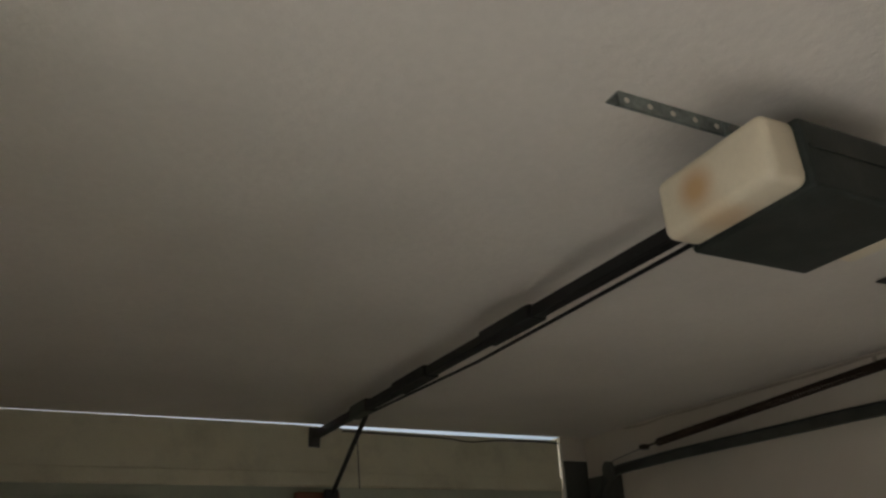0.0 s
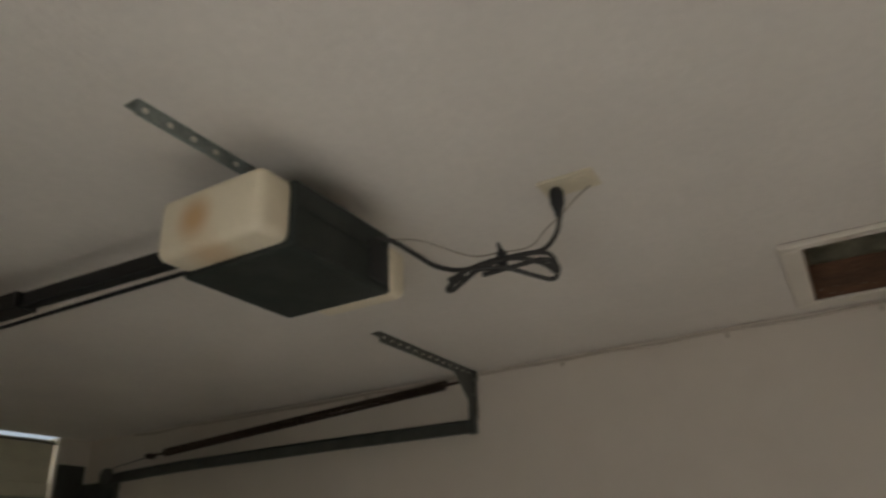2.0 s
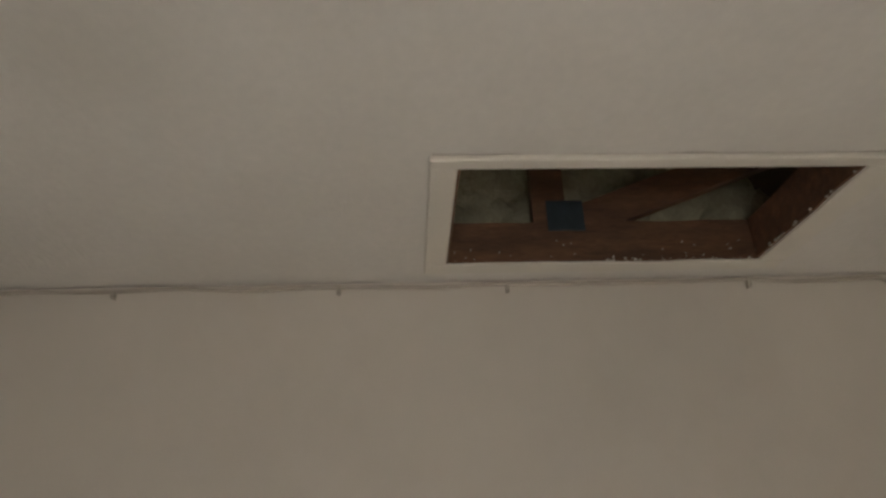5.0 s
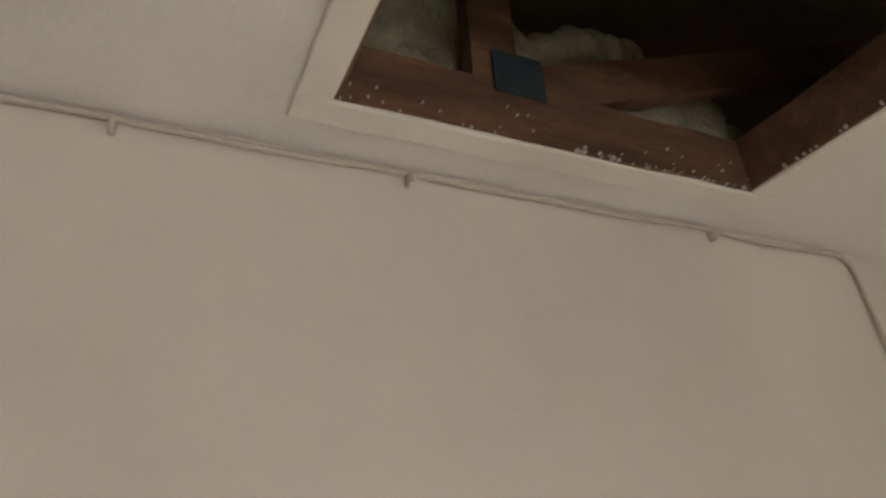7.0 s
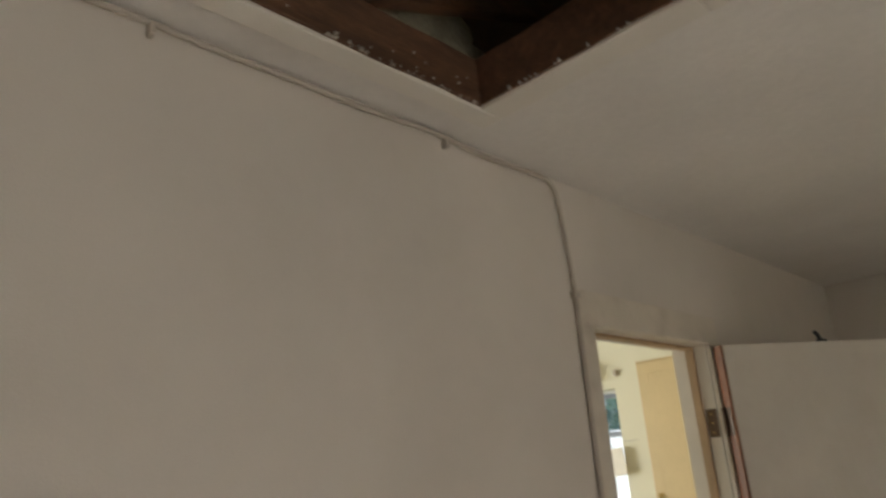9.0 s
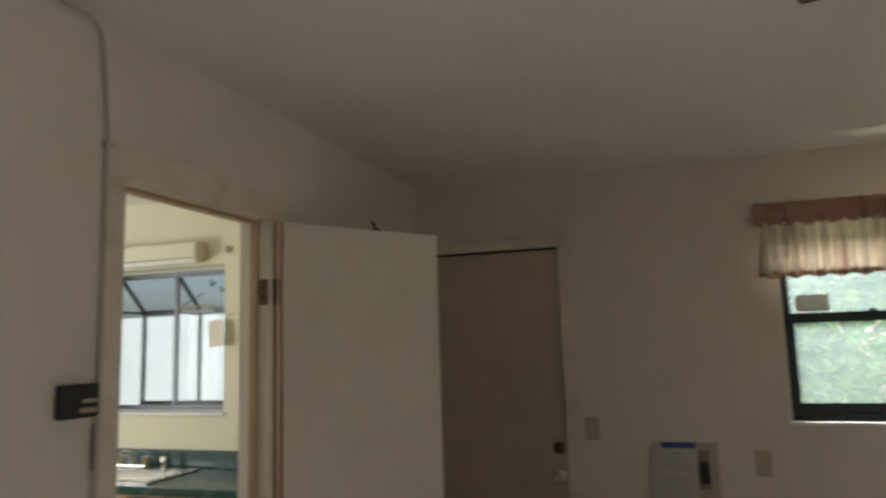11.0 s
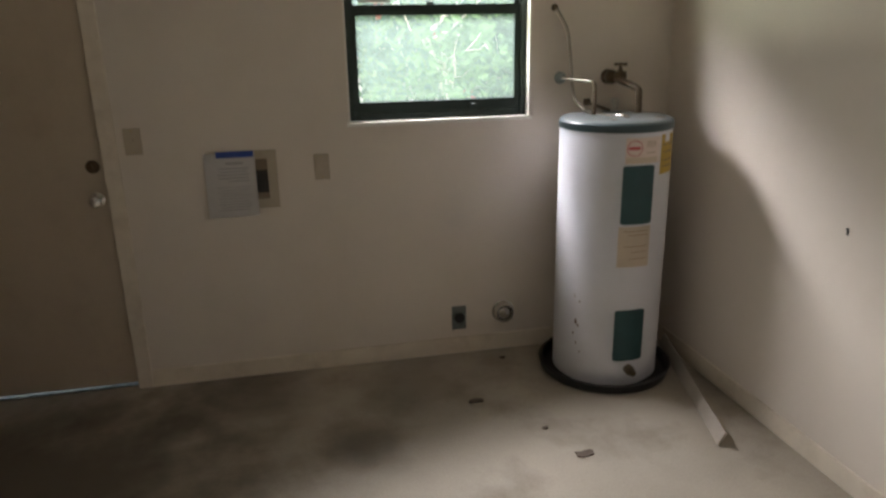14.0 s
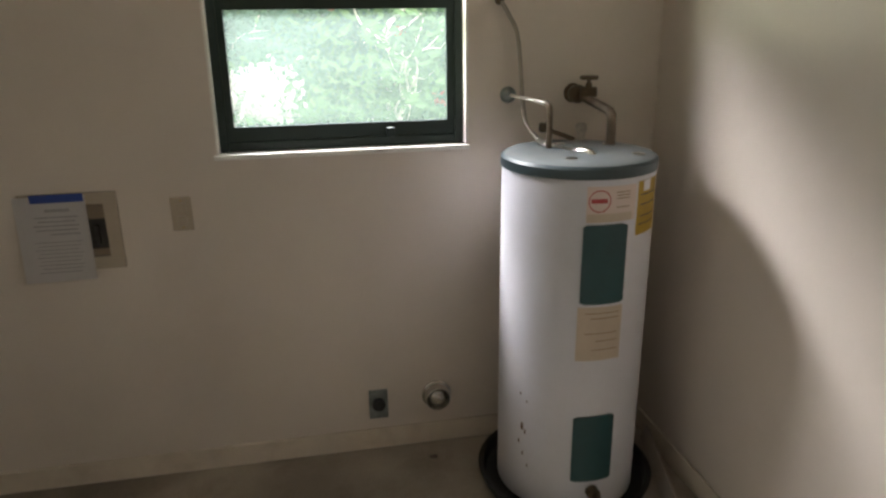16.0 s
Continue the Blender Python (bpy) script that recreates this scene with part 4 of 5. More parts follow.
loop1 = [(-1.412, 4.178, 2.250), (-1.426, 4.205, 2.226), (-1.421, 4.196, 2.222), (-1.396, 4.150, 2.262), (-1.369, 4.095, 2.280), (-1.336, 4.045, 2.270), (-1.324, 4.022, 2.250), (-1.322, 4.018, 2.258), (-1.332, 4.035, 2.290), (-1.366, 4.10, 2.284), (-1.399, 4.155, 2.268), (-1.424, 4.205, 2.240)]
part("lead_loop", sweep([q - Vector((0, 0.014, 0.008)) for q in smooth_path(loop1, 6)], 0.0048, 8), M_CORD, cd, "", True)
loop2 = [(-1.404, 4.16, 2.262), (-1.374, 4.105, 2.262), (-1.346, 4.055, 2.243), (-1.328, 4.028, 2.236), (-1.322, 4.020, 2.252), (-1.332, 4.036, 2.278), (-1.359, 4.085, 2.268), (-1.394, 4.145, 2.250)]
part("lead_loop", sweep([q - Vector((0, 0.014, 0.010)) for q in smooth_path(loop2, 6)], 0.0048, 8), M_CORD, cd, "", True)
bm = box(-1.376, -1.360, 4.09, 4.108, 2.255, 2.292, 0.003)
part("cable_tie", bm, M_BLACK, cd)
part("tie_tail", sweep([(-1.368, 4.10, 2.288), (-1.371, 4.105, 2.312)], 0.006, 6, None, 0.4), M_BLACK, cd)
wire = [(-1.274, 3.93, H - 0.008), (-1.292, 3.955, 2.405), (-1.304, 3.99, 2.368), (-1.319, 4.02, 2.338), (-1.339, 4.05, 2.30), (-1.369, 4.105, 2.290), (-1.399, 4.155, 2.285), (-1.444, 4.235, 2.322), (-1.474, 4.295, 2.33), (-1.477, 4.304, 2.33)]
solo("bell_wire", sweep(smooth_path(wire, 6), 0.0018, 6), M_WIRE, "thin pale bell wire hanging beside the cord", "wire", smooth=True)

# ---- wall push button of the opener ----
pb = thing("opener_button", (-0.01, 2.305, 1.45), "dark push-button panel with pale buttons on the wall", "wall switch")
part("case", box(-0.026, -0.001, 2.264, 2.374, 1.428, 1.507, 0.006), M_BLACK, pb)
part("button", box(-0.031, -0.025, 2.276, 2.318, 1.462, 1.472, 0.002), M_PLATE, pb)
part("button", box(-0.031, -0.025, 2.276, 2.325, 1.440, 1.452, 0.002), M_PLATE, pb)
solo("button_lead", sweep(smooth_path([(-0.006, 2.262, 1.41), (-0.008, 2.266, 1.36), (-0.008, 2.264, 1.30)], 5), 0.003, 6), M_CORD, "thin dark lead under the push-button panel", "wire", smooth=True)

# ---- lantern on the ceiling ----
lt = thing("ceiling_lantern", (-1.768, 1.955, H), "dark metal ceiling lantern with glass sides, switched off", "ceiling lamp")
LC = Vector((-1.768, 1.955, 0))
turn = Matrix.Translation(LC) @ Matrix.Rotation(radians(-12), 4, "Z") @ Matrix.Translation(-LC)
part("canopy", moved(box(LC.x - 0.135, LC.x + 0.135, LC.y - 0.135, LC.y + 0.135, H - 0.016, H - 0.001, 0.005), turn), M_DKBRASS, lt)
hi_, lo_, zt, zb = 0.118, 0.090, H - 0.016, 2.360


def corner(sx, sy, top):
    k = hi_ if top else lo_
    return turn @ Vector((LC.x + sx * k, LC.y + sy * k, zt if top else zb))


for sx, sy in ((-1, -1), (-1, 1), (1, -1), (1, 1)):
    part("corner_bar", sweep([corner(sx, sy, True), corner(sx, sy, False)], 0.009, 6), M_DKBRASS, lt)
for a, b in (((-1, -1), (1, -1)), ((1, -1), (1, 1)), ((1, 1), (-1, 1)), ((-1, 1), (-1, -1))):
    for top in (True, False):
        part("rim_bar", sweep([corner(*a, top), corner(*b, top)], 0.007, 6), M_DKBRASS, lt)
    bm = bmesh.new()
    q = [corner(*a, True), corner(*b, True), corner(*b, False), corner(*a, False)]
    nrm = (q[1] - q[0]).cross(q[3] - q[0]).normalized() * 0.003
    v = [bm.verts.new(p) for p in q]
    w_ = [bm.verts.new(p - nrm) for p in q]
    bm.faces.new(v)
    bm.faces.new(w_)
    for i in range(4):
        bm.faces.new((v[i], v[(i + 1) % 4], w_[(i + 1) % 4], w_[i]))
    part("glass_side", bm, FROST, lt, "frosted greyish glass")

part("bottom_pane", moved(box(LC.x - 0.084, LC.x + 0.084, LC.y - 0.084, LC.y + 0.084, zb - 0.001, zb + 0.003), turn), FROST, lt, "frosted greyish glass")

# ---- back wall: valance, plates, notice, washer box ----
vl = thing("valance", (-2.235, 0.05, 2.18), "short gathered rose and cream curtain valance", "curtain")


def ruffle(x0, x1, z0, z1, amp, base, seed, rows=10, cols=520, flare=0.0):
    bm, grid = bmesh.new(), []
    for r in range(rows + 1):
        t = r / rows
        row = []
        for c in range(cols + 1):
            u = c / cols
            x = x0 + (x1 - x0) * u
            f = math.sin(u * 150 + 3 * noise.noise((u * 9, seed, 0))) * 0.6 + math.sin(u * 97 + seed + 4 * noise.noise((u * 6, seed, 3))) * 0.5 + 0.7 * noise.noise((u * 46, seed, t * 0.7))
            a = amp * (0.55 + 0.45 * t)
            z = z1 + (z0 - z1) * t
            if r == rows:
                z += 0.006 * math.sin(u * 70 + seed) + 0.004 * noise.noise((u * 30, 4, seed))
            if r == 0:
                z += 0.006 * noise.noise((u * 40, 1, seed))
            row.append(bm.verts.new((x + 0.004 * noise.noise((u * 50, t * 2, seed)) + flare * t * (u - 0.5), base + a * f, z)))
        grid.append(row)
    for a, b in zip(grid, grid[1:]):
        for i in range(cols):
            bm.faces.new((a[i], a[i + 1], b[i + 1], b[i]))
    return bm


part("skirt", ruffle(-2.730, -1.742, 1.845, 2.09, 0.024, 0.074, 2.0, 12, 560, 0.05), M_CLOTH, vl, "sheer cream-rose gathers", True)
part("hem", ruffle(-2.754, -1.720, 1.832, 1.862, 0.019, 0.0725, 2.0, 2, 560), M_CLOTHB, vl, "", True)
part("rod_pocket", ruffle(-2.764, -1.712, 2.075, 2.168, 0.011, 0.083, 7.0, 6, 560), M_CLOTHD, vl, "dark rose gathered rod pocket", True)
part("top_frill", ruffle(-2.750, -1.722, 2.150, 2.185, 0.009, 0.070, 9.0, 3, 560), M_CLOTHD, vl, "", True)
part("rod", sweep([(-2.765, 0.004, 2.12), (-2.765, 0.05, 2.12), (-2.74, 0.068, 2.12), (-1.735, 0.068, 2.12), (-1.71, 0.05, 2.12), (-1.71, 0.004, 2.12)], 0.006, 8), M_SILL, vl, "white curtain rod")


def wall_plate(name, x0, x1, z0, z1, label, toggle=True):
    t = thing(name, ((x0 + x1) / 2, 0.004, (z0 + z1) / 2), label, "wall plate", "wall plates")
    part("plate", box(x0, x1, 0.001, 0.007, z0, z1, 0.003), M_PLATE, t)
    cx, cz = (x0 + x1) / 2, (z0 + z1) / 2
    if toggle:
        part("toggle", box(cx - 0.005, cx + 0.005, 0.007, 0.018, cz - 0.004, cz + 0.014, 0.002), M_PLATE, t)
    else:
        for k in (-0.021, 0.021):
            part("socket", box(cx - 0.016, cx + 0.016, 0.0065, 0.009, cz + k - 0.014, cz + k + 0.014, 0.004), M_PLATE, t)
    for k in (-0.045, 0.045):
        part("screw", lathe([(0.003, 0), (0.003, 0.0012)], (cx, 0.007, cz + k), 8, axis="y"), M_BRASS, t)
    return t


wall_plate("light_switch", -0.938, -0.868, 1.078, 1.190, "ivory light switch plate beside the back door")
wall_plate("wall_outlet", -1.711, -1.643, 0.926, 1.042, "ivory outlet plate on the back wall", False)
t = thing("wall_switch_plate", (W + 0.004, 1.50, 1.14), "ivory switch plate on the side wall", "wall plate", "wall plates")
part("plate", box(W + 0.001, W + 0.007, 1.432, 1.502, 1.080, 1.192, 0.003), M_ALMOND, t)
part("toggle", box(W + 0.006, W + 0.018, 1.462, 1.472, 1.126, 1.146, 0.002), M_BLACK, t)

wb = thing("washer_box", (-1.33, 0, 0.945), "tan recessed washer outlet box with open dark middle", "outlet box")
bm = slab((-1.482, -1.19), (0.815, 1.073), 0.010, [(-1.440, -1.225, 0.858, 1.035)], lambda a, b, c: (a, 0.001 + c, b))
part("flange", bm, M_PLATE, wb)
# no hollow here: a flat sheet whose dark colour stands for its shade
part("recess", box(-1.440, -1.225, 0.0012, 0.0022, 0.858, 1.035), M_DARK, wb, "flat dark sheet painted as recess shade")
# darker tan strips paint the shaded top and foot of the box
part("recess_top", box(-1.438, -1.23, 0.0025, 0.0055, 0.985, 1.033), M_DKTAN, wb)
part("recess_foot", box(-1.438, -1.23, 0.0025, 0.0055, 0.860, 0.884), M_DKTAN, wb)
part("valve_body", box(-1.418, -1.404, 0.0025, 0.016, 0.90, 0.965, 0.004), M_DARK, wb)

pp = thing("paper_notice", (-1.27, 0.013, 0.92), "white printed notice held by blue tape", "paper")
bm, grid = bmesh.new(), []
for r in range(9):
    row = []
    for c in range(7):
        u, v_ = c / 6, r / 8
        row.append(bm.verts.new((-1.390 + 0.213 * u, 0.0135 + 0.014 * v_ * v_ * (0.6 + 0.4 * u), 1.068 - 0.282 * v_)))
    grid.append(row)
for a, b in zip(grid, grid[1:]):
    for i in range(6):
        bm.faces.new((a[i], a[i + 1], b[i + 1], b[i]))
bmesh.ops.solidify(bm, geom=bm.faces[:], thickness=0.0004)
part("sheet", bm, M_PAPER, pp, "", True)
part("tape", box(-1.386, -1.228, 0.0142, 0.0150, 1.047, 1.074), M_TAPE, pp, "blue painter's tape")


def text_bar(x0, x1, z, h=0.004):
    v_ = (1.068 - z) / 0.282
    y = 0.0135 + 0.014 * v_ * v_ * 0.85
    part("text_line", box(x0 - 0.012, x1 - 0.012, y + 0.0012, y + 0.0017, z - h, z + h), M_INKGREY, pp)


text_bar(-1.328, -1.255, 1.022, 0.005)
for i, (a, b) in enumerate(((-1.35, -1.22), (-1.34, -1.23), (-1.35, -1.215), (-1.345, -1.22), (-1.35, -1.26))):
    text_bar(a, b, 1.000 - i * 0.014, 0.0022)
for i in range(9):
    text_bar(-1.35 + 0.006 * (i % 3), -1.21 - 0.01 * (i % 2), 0.918 - i * 0.0125, 0.0014)

do = thing("dryer_outlet", (-2.298, 0, 0.19), "steel plate with round black dryer outlet", "outlet")
part("plate", box(-2.334, -2.262, 0.001, 0.008, 0.128, 0.250, 0.003), M_GALV, do)
part("socket", lathe([(0.026, 0), (0.026, 0.012), (0.022, 0.016), (0.004, 0.016)], (-2.298, 0.008, 0.190), 18, axis="y"), M_BLACK, do, "", True)
dv = thing("dryer_vent", (-2.525, 0, 0.20), "shiny round metal dryer vent stub", "vent")
part("collar", lathe([(0.058, 0), (0.058, 0.004), (0.050, 0.006)], (-2.525, 0.001, 0.203), 28, axis="y"), M_CHROME, dv, "", True)
part("duct", lathe([(0.049, 0.0), (0.050, 0.030), (0.047, 0.038), (0.043, 0.039), (0.040, 0.012)], (-2.525, 0.006, 0.203), 28, axis="y"), M_CHROME, dv, "", True)

part("damper", lathe([(0.0395, 0.010), (0.0385, 0.016), (0.033, 0.026), (0.022, 0.034), (0.010, 0.038), (0.002, 0.039)], (-2.525, 0.006, 0.203), 28, axis="y"), M_CHROME, dv, "domed shiny damper", True)
solo("nail", sweep([(W + 0.001, 1.227, 0.895), (W + 0.008, 1.228, 0.897)], 0.0035, 8), M_BLACK, "dark nail in the side wall", "nail")
bm = box(W + 0.0005, W + 0.002, 1.222, 1.232, 0.875, 0.892)
solo("wall_scuff", bm, M_DARK, "small dark scuff below the nail", "mark")

# ---- water heater ----
WC, WR, WT = Vector((-2.935, 0.311, 0)), 0.240, 1.178
wh = thing("water_heater", (WC.x, WC.y, 0.012), "tall white water heater with teal covers", "water heater")
part("jacket", lathe([(WR - 0.01, 0.012), (WR, 0.02), (WR, WT - 0.035), (WR - 0.002, WT - 0.03)], WC, 64), M_TANK, wh, "white enamelled jacket", True)
part("rim", lathe([(WR - 0.001, WT - 0.032), (WR + 0.004, WT - 0.030), (WR + 0.004, WT - 0.002), (WR - 0.004, WT + 0.006), (WR - 0.02, WT + 0.006)], WC, 64), M_RIM, wh, "dark blue-grey lid rim", True)
part("lid", lathe([(WR - 0.006, WT + 0.004), (WR - 0.014, WT + 0.010), (0.10, WT + 0.012), (0.01, WT + 0.012)], WC, 64), M_TANKTOP, wh, "dusty grey lid", True)


def curved(a0, a1, z0, z1, off, thick=0.003, round_=0.0):
    """A patch that hugs the jacket between two angles (degrees from +y towards +x)."""
    bm = bmesh.new()
    n_ = 10
    rows = []
    for k in range(n_ + 1):
        a = radians(a0 + (a1 - a0) * k / n_)
        inset = round_ if k in (0, n_) else 0.0
        col = []
        for rr, z in ((WR + off, z0 + inset), (WR + off + thick, z0 + inset), (WR + off + thick, z1 - inset), (WR + off, z1 - inset)):
            col.append(bm.verts.new((WC.x + rr * math.sin(a), WC.y + rr * math.cos(a), z)))
        rows.append(col)
    for a, b in zip(rows, rows[1:]):
        for i in range(4):
            bm.faces.new((a[i], a[(i + 1) % 4], b[(i + 1) % 4], b[i]))
    bm.faces.new(rows[0])
    bm.faces.new(rows[-1])
    return bm


PA0, PA1 = -16, 16.5
part("access_cover", curved(PA0, PA1, 0.767, 1.014, 0.0005, 0.006, 0.006), M_TEAL, wh, "dark teal upper access cover")
part("access_cover", curved(PA0, PA1, 0.140, 0.380, 0.0005, 0.006, 0.006), M_TEAL, wh, "dark teal lower access cover")
part("rating_label", curved(PA0 - 1, PA1 + 1, 0.578, 0.756, 0.0005, 0.0008), M_LABELT, wh, "tan paper rating label")
for i, (z, a, b) in enumerate(((0.736, -14, 12), (0.719, -14, 8), (0.669, -13, 12), (0.644, -14, 3), (0.614, -14, 6))):
    part("label_text", curved(a, b, z - 0.002, z + 0.002, 0.0014, 0.0004), M_INKT, wh)
lb = part("logo_label", curved(-23, 15, 1.022, 1.128, 0.0005, 0.0008), M_LABELW, wh, "pale label with red round mark")
part("label_band", curved(-19.5, 14.5, 1.022, 1.047, 0.0014, 0.0004), M_LABELT, wh)
# plain red ring as the maker's mark
bm = bmesh.new()
for rad in (0.033,):
    ring = []
    for k in range(41):
        t_ = 2 * math.pi * k / 40
        ring.append((rad * math.cos(t_), rad * math.sin(t_)))
    pr = [[], []]
    for s_, kk in ((0, 1.0), (1, 0.90)):
        for px, pz in ring:
            a = (6.0 / 57.3) + px * kk / WR
            pr[s_].append(bm.verts.new((WC.x + (WR + 0.0022) * math.sin(a), WC.y + (WR + 0.0022) * math.cos(a), 1.085 + pz * kk)))
    for k in range(40):
        bm.faces.new((pr[0][k], pr[0][k + 1], pr[1][k + 1], pr[1][k]))
part("red_ring", bm, M_INKRED, wh)
part("red_bar", curved(0.5, 12, 1.079, 1.092, 0.0016, 0.0004), M_INKRED, wh)
for z in (1.109, 1.100, 1.091, 1.065):
    part("label_text", curved(-17, -6, z - 0.0018, z + 0.0018, 0.0016, 0.0004), M_INKT, wh)
part("energy_label", curved(-54, -25, 0.968, 1.132, 0.0005, 0.0008), M_LABELY, wh, "worn yellow energy label")
for z in (1.090, 1.060, 1.025, 1.0):
    part("label_text", curved(-50, -28, z - 0.002, z + 0.002, 0.0014, 0.0004), M_INK, wh)
part("energy_label_tear", curved(-40, -31, 1.100, 1.132, 0.0014, 0.0005), M_TANK, wh)
bm = lathe([(0.022, 0), (0.022, 0.03), (0.014, 0.034), (0.012, 0.044), (0.015, 0.047), (0.015, 0.056)], (WC.x - 0.005, WC.y + WR - 0.004, 0.098), 14, axis="y")
part("drain_valve", bm, M_VALVE, wh, "dark brass drain valve", True)
for a, z, s_ in ((58, 0.30, 0.010), (55, 0.285, 0.006), (60, 0.42, 0.004), (54, 0.40, 0.004), (57, 0.20, 0.005), (52, 0.16, 0.004), (61, 0.24, 0.006)):
    part("rust_spot", curved(a - s_ * 130, a + s_ * 130, z - s_, z + s_ * 1.6, 0.0004, 0.0006, s_ * 0.7), M_RUST, wh)
for x, y, r_ in ((-2.862, 0.44, 0.018), (-3.085, 0.42, 0.022), (-2.915, 0.185, 0.022), (-3.07, 0.235, 0.022)):
    part("lid_ring", lathe([(r_, 0), (r_, 0.004), (r_ * 0.72, 0.004), (r_ * 0.70, 0.001)], (x, y, WT + 0.011), 20), M_CHROME, wh, "", True)

pan = thing("drain_pan", (WC.x, WC.y, 0), "round black plastic drain pan under the heater", "pan")
part("dish", lathe([(0.284, 0.001), (0.294, 0.004), (0.309, 0.048), (0.303, 0.052), (0.290, 0.048), (0.282, 0.010), (0.01, 0.010)], WC, 56), M_PAN, pan, "", True)

hp = thing("hot_water_pipe", (-2.80, 0, 1.33), "thin copper pipe from wall to heater", "pipe")
part("wall_flange", lathe([(0.028, 0), (0.027, 0.008), (0.018, 0.020), (0.010, 0.024)], (-2.793, 0.001, 1.337), 24, axis="y"), M_GALV, hp, "chrome wall flange", True)
part("tube", sweep(smooth_path([(-2.793, 0.0, 1.337), (-2.805, 0.05, 1.336), (-2.851, 0.228, 1.330), (-2.855, 0.240, 1.326)], 5), 0.0062, 10), M_BRAID, hp, "", True)
part("riser", sweep(smooth_path([(-2.852, 0.232, 1.331), (-2.857, 0.243, 1.322), (-2.859, 0.246, 1.29), (-2.860, 0.247, 1.16)], 4), 0.0095, 12), M_COPPER, hp, "tarnished copper riser", True)
cp = thing("cold_water_pipe", (-3.03, 0, 1.33), "dark brass gate valve and copper pipe", "pipe")
part("wall_flange", lathe([(0.034, 0), (0.033, 0.006), (0.024, 0.014), (0.020, 0.022)], (-3.030, 0.001, 1.336), 24, axis="y"), M_VALVE, cp, "", True)
part("valve_body", lathe([(0.020, 0), (0.030, 0.012), (0.032, 0.035), (0.026, 0.060), (0.018, 0.070)], (-3.030, 0.015, 1.336), 20, axis="y"), M_VALVE, cp, "dark brass valve body", True)
part("bonnet", lathe([(0.030, 0.02), (0.028, 0.05), (0.012, 0.045), (0.010, 0.065), (0.006, 0.066), (0.006, 0.085)], (-3.052, 0.088, 1.312), 16), M_VALVE, cp, "", True)
part("hand_wheel", lathe([(0.010, 0.078), (0.030, 0.076), (0.032, 0.082), (0.030, 0.088), (0.010, 0.086)], (-3.052, 0.088, 1.312), 24), M_VALVE, cp, "round valve hand wheel", True)
part("tube", sweep(smooth_path([(-3.030, 0.07, 1.336), (-3.042, 0.10, 1.325), (-3.072, 0.20, 1.300), (-3.077, 0.218, 1.290), (-3.078, 0.228, 1.27), (-3.078, 0.232, 1.155)], 5), 0.0155, 12), M_COPPER, cp, "tarnished copper pipe", True)
fx = thing("flexible_hose", (-2.766, 0, 1.64), "grey hose from wall clip to the heater", "hose")
part("wall_clip", lathe([(0.016, 0), (0.014, 0.012), (0.006, 0.016)], (-2.758, 0.001, 1.645), 14, axis="y"), M_VALVE, fx, "", True)
hose = [(-2.762, 0.012, 1.640), (-2.785, 0.02, 1.600), (-2.812, 0.03, 1.54), (-2.822, 0.05, 1.42), (-2.826, 0.07, 1.31), (-2.832, 0.10, 1.245), (-2.852, 0.16, 1.205)]
part("tube", sweep(smooth_path(hose, 6), 0.0075, 10), M_HOSE, fx, "", True)
braid = smooth_path([(-2.852, 0.16, 1.205), (-2.875, 0.21, 1.190), (-2.905, 0.275, 1.186), (-2.935, 0.345, 1.192)], 16)
bm = bmesh.new()
for i, p in enumerate(braid[:-1]):
    d_ = (braid[i + 1] - p)
    sweep([p, p + d_ * 0.55], 0.0112 if i % 2 else 0.0074, 10, bm)
part("braided_end", bm, M_BRAID, fx, "braided steel hose end")
part("elbow", sweep(smooth_path([(-2.930, 0.335, 1.192), (-2.945, 0.365, 1.192), (-2.952, 0.382, 1.185), (-2.953, 0.386, 1.160)], 5), 0.0125, 12), M_CHROME, fx, "", True)
tp = thing("relief_valve", (-2.99, 0.14, WT), "grey metal relief valve and tube on the lid", "valve")
part("tube", sweep([(-2.905, 0.075, 1.225), (-3.00, 0.11, 1.19)], 0.008, 10), M_COPPER, tp, "", True)
part("tube_end", lathe([(0.014, 0), (0.016, 0.006), (0.016, 0.026), (0.010, 0.03)], (-2.902, 0.068, 1.214), 12), M_VALVE, tp, "", True)
part("body", lathe([(0.014, 0.0), (0.014, 0.03), (0.020, 0.034), (0.020, 0.055), (0.012, 0.06)], (-3.02, 0.118, WT + 0.008), 14), M_BRAID, tp, "", True)

# ---- floor clutter ----
sa, sb = Vector((-3.312, 0.16, 0)), Vector((-3.072, 1.055, 0))
d = (sb - sa)
m = Matrix.Translation(sa + Vector((0, 0, 0.002))) @ Matrix.Rotation(math.atan2(d.y, d.x), 4, "Z") @ Matrix.Rotation(radians(-24), 4, "X")
solo("loose_board", moved(box(0, d.length, 0, 0.010, 0, 0.062, 0.002), m), M_LOOSE, "loose pale baseboard strip leaning towards the wall", "board")


